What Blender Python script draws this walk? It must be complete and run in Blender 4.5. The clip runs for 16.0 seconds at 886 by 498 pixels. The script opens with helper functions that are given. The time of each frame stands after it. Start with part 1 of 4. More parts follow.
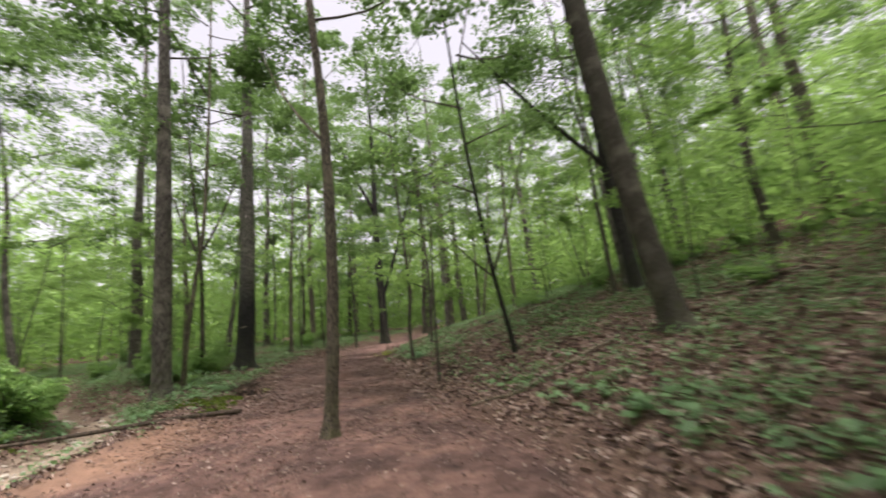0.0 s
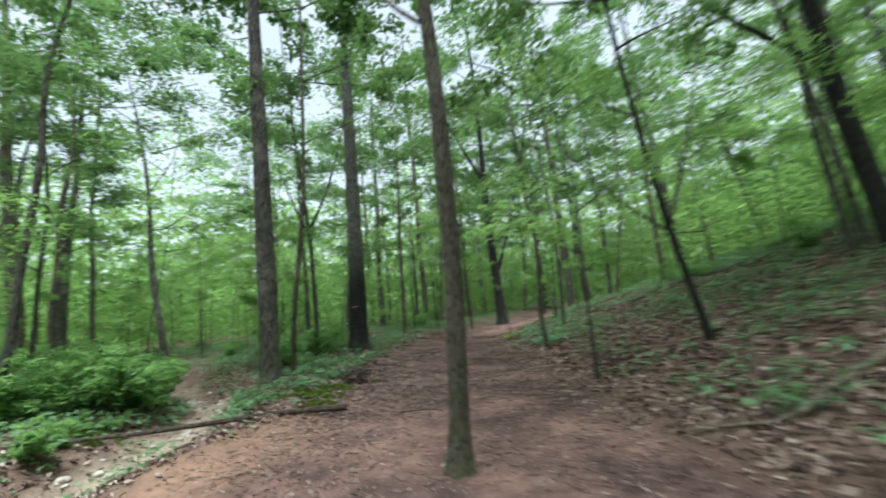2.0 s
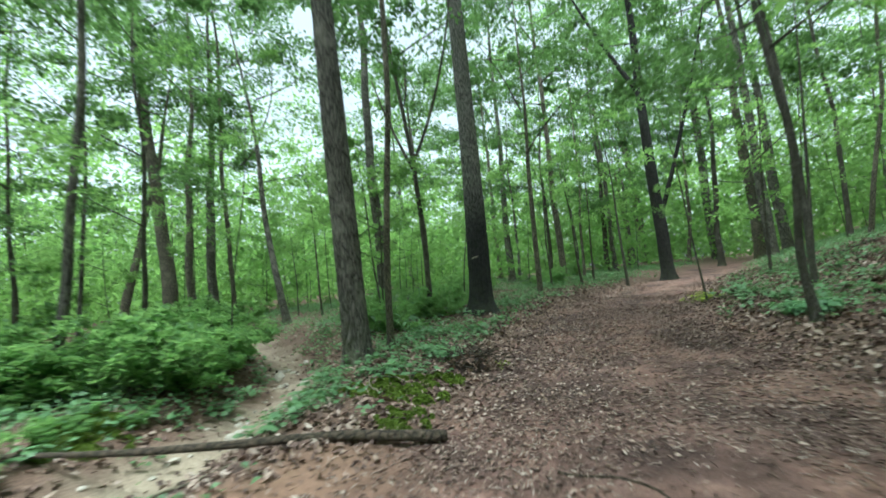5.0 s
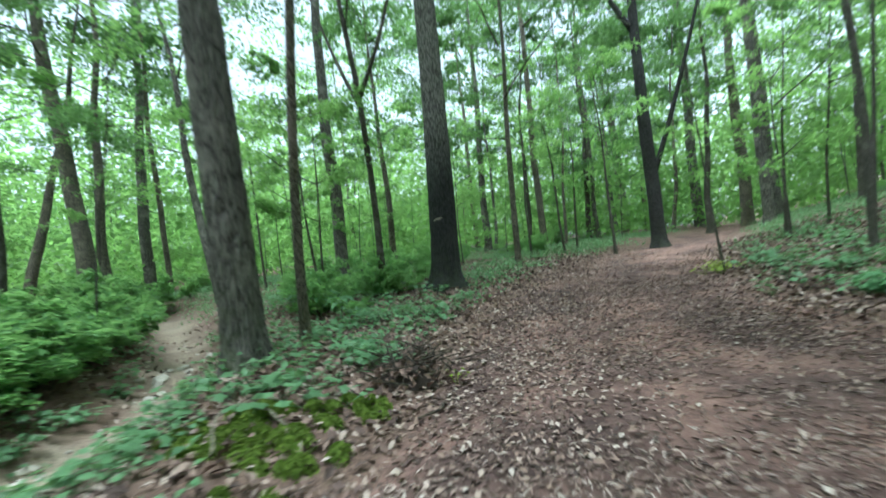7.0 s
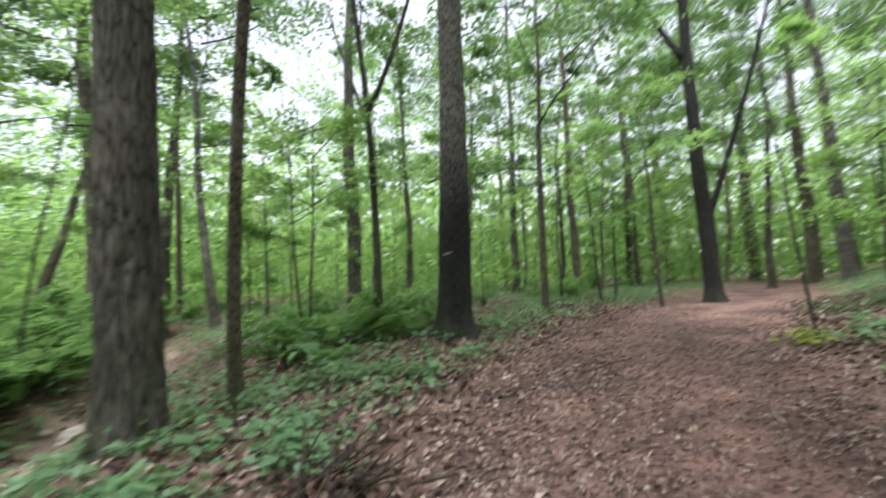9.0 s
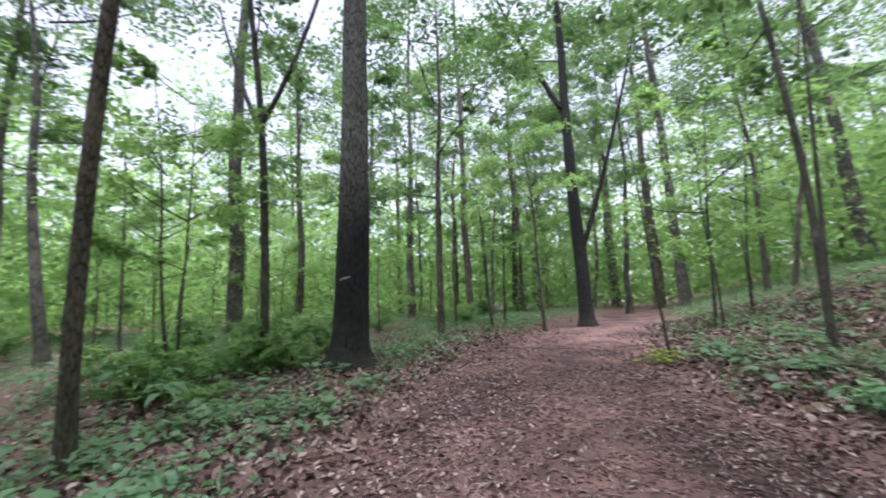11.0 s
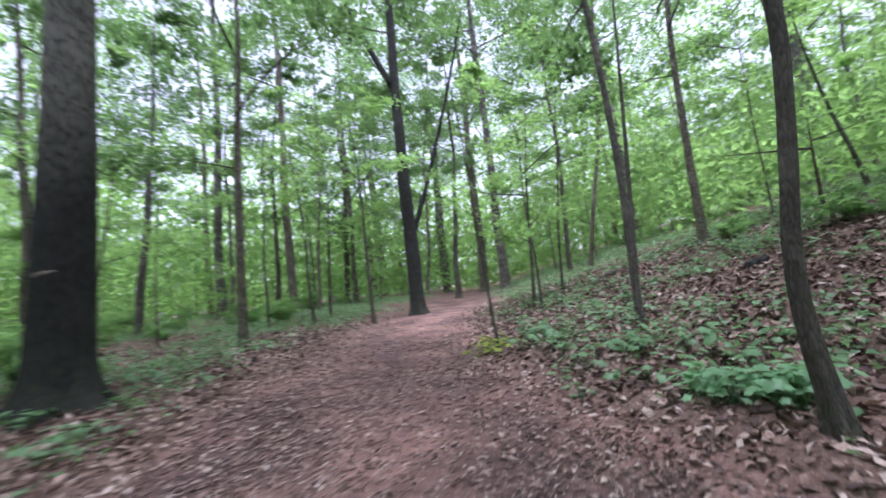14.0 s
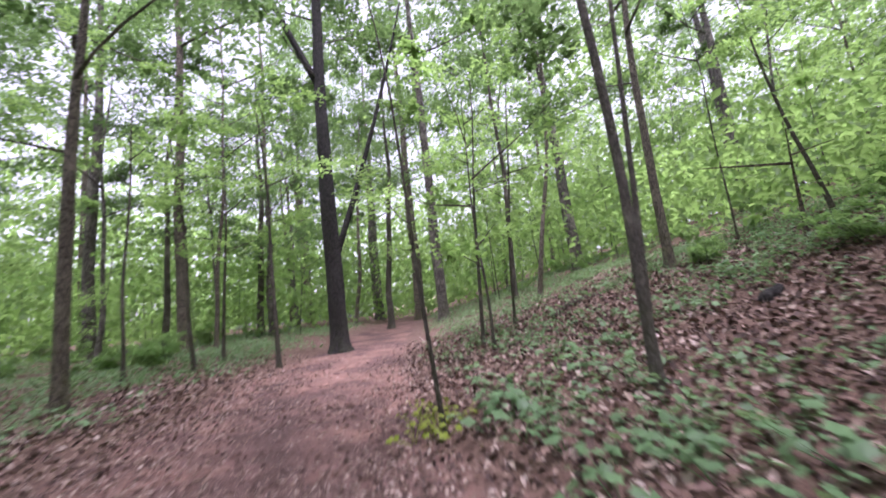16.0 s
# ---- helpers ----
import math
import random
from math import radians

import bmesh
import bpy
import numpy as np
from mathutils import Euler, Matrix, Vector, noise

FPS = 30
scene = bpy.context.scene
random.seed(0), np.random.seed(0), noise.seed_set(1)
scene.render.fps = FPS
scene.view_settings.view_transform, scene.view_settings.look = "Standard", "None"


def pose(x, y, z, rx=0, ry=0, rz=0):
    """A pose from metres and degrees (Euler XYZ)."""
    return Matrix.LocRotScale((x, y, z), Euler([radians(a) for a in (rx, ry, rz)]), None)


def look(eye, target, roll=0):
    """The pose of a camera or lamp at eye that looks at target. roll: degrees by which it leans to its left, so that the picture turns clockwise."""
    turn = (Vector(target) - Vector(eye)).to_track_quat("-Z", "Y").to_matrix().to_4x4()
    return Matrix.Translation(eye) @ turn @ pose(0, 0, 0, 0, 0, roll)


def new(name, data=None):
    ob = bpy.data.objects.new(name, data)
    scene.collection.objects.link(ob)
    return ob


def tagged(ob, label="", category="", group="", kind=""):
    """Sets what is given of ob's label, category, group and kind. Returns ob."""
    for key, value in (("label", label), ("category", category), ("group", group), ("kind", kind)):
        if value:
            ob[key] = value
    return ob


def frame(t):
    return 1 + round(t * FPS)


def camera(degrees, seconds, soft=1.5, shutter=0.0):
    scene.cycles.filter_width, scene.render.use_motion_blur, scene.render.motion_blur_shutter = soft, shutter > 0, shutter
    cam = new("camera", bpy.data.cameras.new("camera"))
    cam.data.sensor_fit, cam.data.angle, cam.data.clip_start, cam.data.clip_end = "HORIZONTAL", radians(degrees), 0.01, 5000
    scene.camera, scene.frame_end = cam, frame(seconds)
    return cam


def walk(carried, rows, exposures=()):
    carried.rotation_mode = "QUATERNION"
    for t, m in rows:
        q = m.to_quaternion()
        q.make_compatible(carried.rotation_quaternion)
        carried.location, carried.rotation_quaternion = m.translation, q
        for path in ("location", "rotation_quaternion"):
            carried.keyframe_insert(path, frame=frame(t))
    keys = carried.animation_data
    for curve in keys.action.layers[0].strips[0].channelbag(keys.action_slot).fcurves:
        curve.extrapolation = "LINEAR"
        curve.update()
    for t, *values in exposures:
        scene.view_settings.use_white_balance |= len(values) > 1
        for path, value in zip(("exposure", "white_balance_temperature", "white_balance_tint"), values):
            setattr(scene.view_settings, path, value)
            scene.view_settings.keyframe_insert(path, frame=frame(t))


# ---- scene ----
cam = camera(94.9, 16.0, soft=1.7, shutter=1.4)
METRES, EYE, TILT, LEAN, TURN = 14.0, 1.5, 10.58, 5.59, 0.0
ROWS = [
    (0.0, 0.0, 0.0, 0.0, 0.0, 0.0, -0.0),
    (0.5, -0.0092, 0.0435, -0.0087, 3.59, 0.32, 0.63),
    (1.0, -0.0223, 0.0867, -0.0181, 5.85, -0.95, 1.21),
    (1.5, -0.0339, 0.1284, -0.0266, 10.44, -1.38, 1.88),
    (2.0, -0.0532, 0.1686, -0.0365, 14.77, -2.27, 3.03),
    (2.5, -0.0706, 0.2071, -0.0444, 20.03, -2.25, 4.34),
    (3.0, -0.088, 0.2482, -0.0517, 26.07, -2.78, 5.85),
    (3.5, -0.1054, 0.2858, -0.0597, 30.91, -3.33, 6.83),
    (4.0, -0.122, 0.3273, -0.072, 35.12, -4.27, 7.42),
    (4.2, -0.1286, 0.344, -0.0762, 34.1, -4.65, 7.4),
    (6.3, -0.198, 0.5045, -0.1205, 31.2, -8.9, 6.8),
    (6.5, -0.2025, 0.5197, -0.1244, 30.31, -8.96, 6.76),
    (7.0, -0.2118, 0.5577, -0.1334, 29.46, -11.37, 6.51),
    (7.5, -0.2257, 0.5955, -0.1442, 34.89, -13.04, 7.49),
    (8.0, -0.2342, 0.6261, -0.15, 38.95, -12.33, 7.82),
    (8.5, -0.2332, 0.6513, -0.151, 38.58, -8.6, 6.17),
    (9.0, -0.2363, 0.6607, -0.1501, 34.64, -5.92, 3.78),
    (9.2, -0.2375, 0.663, -0.1501, 33.0, -4.95, 3.4),
    (11.3, -0.2472, 0.6665, -0.1508, 18.2, -3.05, 1.0),
    (11.5, -0.247, 0.6672, -0.1509, 16.96, -3.24, 1.2),
    (12.0, -0.2459, 0.6725, -0.1527, 13.42, -3.72, 1.9),
    (12.5, -0.2388, 0.6927, -0.1572, 9.47, -4.13, 2.26),
    (13.0, -0.2358, 0.7147, -0.1588, 5.31, -4.9, 2.0),
    (13.5, -0.2414, 0.7429, -0.1618, 0.42, -4.82, 1.03),
    (14.0, -0.2366, 0.7734, -0.168, -2.35, -4.54, 0.07),
    (14.5, -0.2309, 0.807, -0.1704, -6.54, -5.1, -1.07),
    (15.0, -0.2282, 0.846, -0.1727, -9.93, -5.02, -1.83),
    (15.5, -0.221, 0.8869, -0.1772, -10.48, -3.33, -1.83),
    (16.0, -0.2172, 0.9258, -0.1812, -11.3, -0.98, -1.28),
]
EXPOSURES = [(0.0, 1.28, 6790, 21), (1.5, 1.31, 5960, 6), (3.0, 1.39, 5640, -5), (4.5, 1.44, 5640, -8), (8.3, 1.83, 5160, -4), (9.2, 1.69, 6200, 17), (11.5, 1.63, 5520, 26), (13.0, 1.71, 5470, 26), (15.0, 1.85, 5370, 26), (16.0, 1.83, 5870, 41)]
walk(cam, [(t, pose(0, 0, EYE, TILT, LEAN, TURN) @ pose(METRES * x, METRES * y, METRES * z, 90 + pitch, roll, yaw)) for t, x, y, z, yaw, pitch, roll in ROWS], EXPOSURES)

# ---- light: overcast summer sky ----
world = bpy.data.worlds.new("sky")
scene.world = world
world.use_nodes = True
wn, wl = world.node_tree.nodes, world.node_tree.links
sky = wn.new("ShaderNodeTexSky")
sky.sky_type, sky.sun_disc = "NISHITA", False
sky.sun_elevation, sky.sun_rotation = radians(78), radians(166)
sky.air_density, sky.dust_density, sky.ozone_density = 1.0, 4.0, 0.6
haze = wn.new("ShaderNodeHueSaturation")
haze.inputs["Saturation"].default_value = 0.25
wl.new(sky.outputs[0], haze.inputs["Color"])
wl.new(haze.outputs[0], wn["Background"].inputs["Color"])
wn["Background"].inputs["Strength"].default_value = 0.13
sun = new("sun", bpy.data.lights.new("sun", "SUN"))
sun.data.energy, sun.data.angle, sun.data.color = 2.7, radians(30), (1.0, 0.97, 0.94)
sun.matrix_world = look((0, 0, 40), (-2.0, 8.2, 0))
scene.view_settings.exposure = 0.0

# ---- materials ----


def material(name):
    m = bpy.data.materials.new(name)
    m.use_nodes = True
    return m, m.node_tree.nodes, m.node_tree.links, m.node_tree.nodes["Principled BSDF"]


def noise_node(n, l, scale, detail=4.0, rough=0.6, vector=None, distortion=0.0):
    node = n.new("ShaderNodeTexNoise")
    node.inputs["Scale"].default_value = scale
    node.inputs["Detail"].default_value = detail
    node.inputs["Roughness"].default_value = rough
    node.inputs["Distortion"].default_value = distortion
    if vector is not None:
        l.new(vector, node.inputs["Vector"])
    return node


def ramp_node(n, l, source, stops):
    node = n.new("ShaderNodeValToRGB")
    while len(node.color_ramp.elements) < len(stops):
        node.color_ramp.elements.new(0.5)
    for e, (p, c) in zip(node.color_ramp.elements, stops):
        e.position, e.color = p, (*c, 1)
    l.new(source, node.inputs[0])
    return node


def mix_node(n, l, factor, a, b, kind="MIX"):
    node = n.new("ShaderNodeMix")
    node.data_type, node.blend_type = "RGBA", kind
    if isinstance(factor, (int, float)):
        node.inputs[0].default_value = factor
    else:
        l.new(factor, node.inputs[0])
    for k, v in ((6, a), (7, b)):
        if isinstance(v, tuple):
            node.inputs[k].default_value = (*v, 1)
        else:
            l.new(v, node.inputs[k])
    return node


def bump_node(n, l, height, strength, distance, shader):
    node = n.new("ShaderNodeBump")
    node.inputs["Strength"].default_value, node.inputs["Distance"].default_value = strength, distance
    l.new(height, node.inputs["Height"])
    l.new(node.outputs[0], shader.inputs["Normal"])
    return node


def place(n):
    return n.new("ShaderNodeTexCoord").outputs["Object"]


def bark(name, dark, light, moss, stretch=0.2, scale=22.0, lichen=0.2, upper=None, deep=0.92):
    m, n, l, s = material(name)
    warp = n.new("ShaderNodeMapping")
    warp.inputs["Scale"].default_value = (1, 1, stretch)
    l.new(place(n), warp.inputs["Vector"])
    ridge = noise_node(n, l, scale * 1.5, 8, 0.72, warp.outputs[0], 0.4)
    # the furrows wander and fork
    sway = noise_node(n, l, scale * 0.45, 3, 0.6, warp.outputs[0])
    shove = n.new("ShaderNodeVectorMath")
    shove.operation = "MULTIPLY_ADD"
    shove.inputs[1].default_value = (0.75 / scale,) * 3
    l.new(sway.outputs["Color"], shove.inputs[0])
    l.new(warp.outputs[0], shove.inputs[2])
    plate = n.new("ShaderNodeTexVoronoi")
    plate.feature = "DISTANCE_TO_EDGE"
    plate.inputs["Scale"].default_value = scale * 0.8
    l.new(shove.outputs[0], plate.inputs["Vector"])
    base = ramp_node(n, l, ridge.outputs[0], [(0.3, dark), (0.55, tuple((a + b) / 2 for a, b in zip(dark, light))), (0.75, light)])
    crack = ramp_node(n, l, plate.outputs["Distance"], [(0.01, (0.08, 0.08, 0.08)), (0.07, (0.65, 0.65, 0.65)), (0.2, (1.25, 1.25, 1.25))])
    furrow = mix_node(n, l, deep, base.outputs[0], crack.outputs[0], "MULTIPLY")
    blotch = noise_node(n, l, 2.2, 5, 0.6, place(n))
    patch = ramp_node(n, l, blotch.outputs[0], [(0.5, (0, 0, 0)), (0.68, (lichen, lichen, lichen))])
    pale = mix_node(n, l, patch.outputs[0], furrow.outputs[2], tuple(min(1, 1.7 * c + 0.04) for c in light))
    sep = n.new("ShaderNodeSeparateXYZ")
    l.new(place(n), sep.inputs[0])
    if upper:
        # the lower stem is darker, up to a ragged edge
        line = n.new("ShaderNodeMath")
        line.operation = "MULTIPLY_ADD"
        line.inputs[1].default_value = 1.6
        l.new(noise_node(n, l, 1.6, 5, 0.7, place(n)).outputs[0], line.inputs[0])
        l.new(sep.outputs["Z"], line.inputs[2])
        above_edge = n.new("ShaderNodeMapRange")
        above_edge.inputs["From Min"].default_value, above_edge.inputs["From Max"].default_value = 3.1, 5.0
        l.new(line.outputs[0], above_edge.inputs["Value"])
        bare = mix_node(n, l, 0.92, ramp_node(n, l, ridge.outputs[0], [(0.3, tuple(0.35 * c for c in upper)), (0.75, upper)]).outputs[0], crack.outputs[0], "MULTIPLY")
        pale = mix_node(n, l, above_edge.outputs[0], pale.outputs[2], bare.outputs[2])
    # moss grows round the foot of the stem
    foot = n.new("ShaderNodeMapRange")
    foot.inputs["From Min"].default_value, foot.inputs["From Max"].default_value = 1.4, 0.0
    foot.inputs["To Min"].default_value, foot.inputs["To Max"].default_value = 0.0, 0.62
    l.new(sep.outputs["Z"], foot.inputs["Value"])
    gate = n.new("ShaderNodeMath")
    gate.operation = "MULTIPLY"
    spots = ramp_node(n, l, noise_node(n, l, 5.0, 6, 0.7, place(n)).outputs[0], [(0.42, (0, 0, 0)), (0.62, (1, 1, 1))])
    l.new(foot.outputs[0], gate.inputs[0])
    l.new(spots.outputs[0], gate.inputs[1])
    full = mix_node(n, l, gate.outputs[0], pale.outputs[2], moss)
    l.new(full.outputs[2], s.inputs["Base Color"])
    s.inputs["Roughness"].default_value = 0.92
    height = n.new("ShaderNodeMath")
    height.operation = "ADD"
    l.new(ridge.outputs[0], height.inputs[0])
    l.new(plate.outputs["Distance"], height.inputs[1])
    bump_node(n, l, height.outputs[0], 1.0, 0.045, s)
    return m


def leaf(name, dark, light, glow, through_light=0.5, rough=0.55):
    m, n, l, s = material(name)
    geo, info = n.new("ShaderNodeNewGeometry"), n.new("ShaderNodeObjectInfo")
    pick = n.new("ShaderNodeMath")
    pick.operation = "MULTIPLY_ADD"
    pick.inputs[1].default_value, pick.inputs[2].default_value = 0.65, 0.0
    l.new(geo.outputs["Random Per Island"], pick.inputs[0])
    each = n.new("ShaderNodeMath")
    each.operation = "MULTIPLY_ADD"
    each.inputs[1].default_value = 0.35
    l.new(info.outputs["Random"], each.inputs[0])
    l.new(pick.outputs[0], each.inputs[2])
    colour = ramp_node(n, l, each.outputs[0], [(0.05, dark), (0.95, light)])
    shine = ramp_node(n, l, each.outputs[0], [(0.05, tuple(0.7 * c for c in glow)), (0.95, glow)])
    l.new(colour.outputs[0], s.inputs["Base Color"])
    s.inputs["Roughness"].default_value = rough
    s.inputs["Specular IOR Level"].default_value = 0.35
    back = n.new("ShaderNodeBsdfTranslucent")
    l.new(shine.outputs[0], back.inputs["Color"])
    both = n.new("ShaderNodeMixShader")
    both.inputs[0].default_value = through_light
    l.new(s.outputs[0], both.inputs[1])
    l.new(back.outputs[0], both.inputs[2])
    l.new(both.outputs[0], n["Material Output"].inputs["Surface"])
    return m


def dry(name, stops, rough=0.85):
    m, n, l, s = material(name)
    geo = n.new("ShaderNodeNewGeometry")
    tone = ramp_node(n, l, geo.outputs["Random Per Island"], stops)
    fine = noise_node(n, l, 60, 3, 0.6, place(n))
    shade = ramp_node(n, l, fine.outputs[0], [(0.3, (0.65, 0.65, 0.65)), (0.7, (1.15, 1.15, 1.15))])
    mixed = mix_node(n, l, 1.0, tone.outputs[0], shade.outputs[0], "MULTIPLY")
    l.new(mixed.outputs[2], s.inputs["Base Color"])
    s.inputs["Roughness"].default_value = rough
    return m


GREY_BARK = bark("grey_oak_bark", (0.045, 0.04, 0.035), (0.27, 0.245, 0.215), (0.05, 0.07, 0.015), stretch=0.12, scale=34, lichen=0.35)
BROWN_BARK = bark("brown_bark", (0.055, 0.045, 0.036), (0.31, 0.265, 0.205), (0.11, 0.12, 0.03), stretch=0.15, scale=52)
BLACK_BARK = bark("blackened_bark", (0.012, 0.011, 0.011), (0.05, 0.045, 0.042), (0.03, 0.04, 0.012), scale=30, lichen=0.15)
DARK_LOW_BARK = bark("dark_low_bark", (0.008, 0.008, 0.008), (0.032, 0.03, 0.03), (0.03, 0.04, 0.012), scale=30, lichen=0.12, upper=(0.3, 0.28, 0.255))
SMOOTH_BARK = bark("smooth_bark", (0.045, 0.039, 0.031), (0.14, 0.125, 0.1), (0.06, 0.07, 0.022), stretch=0.25, scale=42, lichen=0.5, deep=0.45)
DEAD_WOOD = bark("dead_wood", (0.04, 0.028, 0.02), (0.15, 0.11, 0.08), (0.06, 0.05, 0.03), stretch=1.0, scale=14, lichen=0.1)
PALE_WOOD = bark("bleached_wood", (0.16, 0.13, 0.09), (0.42, 0.36, 0.28), (0.16, 0.15, 0.08), stretch=1.0, scale=14)
# canopy leaves toned darker for overhead shade, understorey leaves brighter for light behind
SHADED_CANOPY = leaf("shaded_canopy_leaf", (0.036, 0.075, 0.026), (0.078, 0.145, 0.046), (0.23, 0.4, 0.12), 0.42)
LIT_UNDER = leaf("lit_understorey_leaf", (0.058, 0.122, 0.034), (0.115, 0.215, 0.06), (0.38, 0.62, 0.17), 0.54)
SHRUB = leaf("shrub_leaf", (0.055, 0.125, 0.042), (0.145, 0.275, 0.09), (0.38, 0.62, 0.19), 0.5)
HERB = leaf("herb_leaf", (0.055, 0.115, 0.052), (0.16, 0.29, 0.135), (0.28, 0.46, 0.17), 0.34, 0.42)
FRESH = leaf("fresh_herb_leaf", (0.09, 0.185, 0.09), (0.22, 0.4, 0.2), (0.34, 0.58, 0.25), 0.38, 0.42)
LIME = leaf("lime_leaf", (0.14, 0.2, 0.02), (0.24, 0.32, 0.03), (0.4, 0.55, 0.05), 0.35)
MOSS = leaf("moss", (0.07, 0.11, 0.014), (0.16, 0.22, 0.028), (0.2, 0.28, 0.04), 0.15, 0.9)
LITTER = dry("dry_leaf", [(0.0, (0.045, 0.028, 0.023)), (0.35, (0.13, 0.08, 0.066)), (0.68, (0.27, 0.18, 0.142)), (0.9, (0.41, 0.315, 0.265)), (1.0, (0.46, 0.38, 0.33))])
MULCH = dry("wood_chip", [(0.0, (0.075, 0.048, 0.038)), (0.5, (0.19, 0.12, 0.097)), (0.85, (0.32, 0.235, 0.2)), (1.0, (0.48, 0.4, 0.35))])
STONE = dry("brook_stone", [(0.0, (0.2, 0.16, 0.12)), (0.6, (0.36, 0.31, 0.25)), (1.0, (0.5, 0.45, 0.39))])


def forest_floor():
    m, n, l, s = material("forest_floor")
    at = place(n)
    trail, brook, clay = n.new("ShaderNodeAttribute"), n.new("ShaderNodeAttribute"), n.new("ShaderNodeAttribute")
    trail.attribute_name, brook.attribute_name, clay.attribute_name = "trail", "brook", "clay"
    fine = noise_node(n, l, 38, 6, 0.7, at)
    mid = noise_node(n, l, 5.5, 6, 0.65, at)
    wide = noise_node(n, l, 0.9, 4, 0.6, at)
    soil = ramp_node(n, l, fine.outputs[0], [(0.3, (0.055, 0.033, 0.025)), (0.5, (0.125, 0.075, 0.055)), (0.68, (0.23, 0.155, 0.115))])
    dirt = ramp_node(n, l, mid.outputs[0], [(0.3, (0.105, 0.058, 0.047)), (0.5, (0.175, 0.1, 0.081)), (0.72, (0.25, 0.155, 0.13))])
    grit = ramp_node(n, l, fine.outputs[0], [(0.3, (0.7, 0.7, 0.7)), (0.7, (1.25, 1.25, 1.25))])
    dirt2 = mix_node(n, l, 1.0, dirt.outputs[0], grit.outputs[0], "MULTIPLY")
    damp = ramp_node(n, l, wide.outputs[0], [(0.38, (0.36, 0.34, 0.36)), (0.5, (0.8, 0.78, 0.79)), (0.62, (1.3, 1.27, 1.24))])
    dirt3 = mix_node(n, l, 0.95, dirt2.outputs[2], damp.outputs[0], "MULTIPLY")
    sand = ramp_node(n, l, fine.outputs[0], [(0.3, (0.2, 0.155, 0.11)), (0.7, (0.46, 0.38, 0.29))])
    rust = ramp_node(n, l, mid.outputs[0], [(0.3, (0.19, 0.108, 0.072)), (0.7, (0.35, 0.21, 0.142))])
    edge = n.new("ShaderNodeMath")
    edge.operation = "MULTIPLY_ADD"
    edge.inputs[1].default_value = 0.7
    l.new(mid.outputs[0], edge.inputs[0])
    shift = n.new("ShaderNodeMath")
    shift.operation = "ADD"
    shift.inputs[1].default_value = -0.35
    l.new(trail.outputs["Fac"], shift.inputs[0])
    l.new(shift.outputs[0], edge.inputs[2])
    soft = ramp_node(n, l, edge.outputs[0], [(0.3, (0, 0, 0)), (0.7, (1, 1, 1))])
    a = mix_node(n, l, soft.outputs[0], soil.outputs[0], dirt3.outputs[2])
    b = mix_node(n, l, clay.outputs["Fac"], a.outputs[2], rust.outputs[0])
    c = mix_node(n, l, brook.outputs["Fac"], b.outputs[2], sand.outputs[0])
    l.new(c.outputs[2], s.inputs["Base Color"])
    s.inputs["Roughness"].default_value = 0.95
    both = n.new("ShaderNodeMath")
    both.operation = "ADD"
    l.new(fine.outputs[0], both.inputs[0])
    l.new(mid.outputs[0], both.inputs[1])
    bump_node(n, l, both.outputs[0], 0.7, 0.03, s)
    return m


FLOOR = forest_floor()
EARTH = dry("dark_earth", [(0.0, (0.03, 0.021, 0.017)), (1.0, (0.055, 0.038, 0.03))], 0.95)

# ---- the lie of the land ----
YL = (-12, 0, 5, 7, 9, 11, 13, 16, 20, 24, 27, 33, 45, 80)
XL = (-3.5, -4.2, -4.7, -5.1, -4.5, -4.9, -5.5, -6.0, -5.7, -4.9, -4.0, -3.0, -1.0, 4.0)
YR = (-12, 0, 5, 7, 9, 12.5, 15, 18, 21, 25, 29, 34, 45, 80)
XR = (2.0, 1.7, 1.0, 0.2, -0.4, -1.3, -2.1, -2.4, -2.2, -1.9, -1.2, -0.4, 2.0, 7.0)
YZ = (-12, 0, 6, 12, 16, 20, 26, 34, 45, 80)
ZP = (0.0, 0.0, 0.05, 0.19, 0.38, 0.55, 0.74, 0.98, 1.2, 1.6)
BROOK = ((-8.0, -8.0), (-6.9, 1.0), (-6.6, 6.0), (-7.3, 8.6), (-8.6, 10.4), (-11.0, 12.0), (-17.0, 14.5))
def smooth_interp(y, ys, vs):
    return (np.interp(y - 0.8, ys, vs) + np.interp(y, ys, vs) + np.interp(y + 0.8, ys, vs)) / 3
def brook_distance(x, y):
    best = np.full(np.shape(x), 1e9)
    for (ax, ay), (bx, by) in zip(BROOK, BROOK[1:]):
        dx, dy = bx - ax, by - ay
        s = np.clip(((x - ax) * dx + (y - ay) * dy) / (dx * dx + dy * dy), 0, 1)
        best = np.minimum(best, np.hypot(x - ax - s * dx, y - ay - s * dy))
    return best
def base_height(x, y):
    x, y = np.asarray(x, float), np.asarray(y, float)
    z = smooth_interp(y, YZ, ZP)
    r = np.maximum(x - smooth_interp(y, YR, XR), 0)
    rise = 0.25 * (np.sqrt(r * r + 0.36) - 0.6)
    z = z + 14 * np.tanh(rise / 14) + 0.13 * (1 - np.exp(-r / 0.25)) * np.exp(-r / 1.6)
    l = np.maximum(smooth_interp(y, YL, XL) - x, 0)
    z = z + 0.2 * (1 - np.exp(-l)) + 0.008 * np.minimum(l, 60)
    return z - 0.5 * np.exp(-(brook_distance(x, y) / 0.9) ** 2)


def lattice(ix, iy, seed):
    v = np.sin(ix * 127.1 + iy * 311.7 + seed * 74.7) * 43758.5453
    return v - np.floor(v)


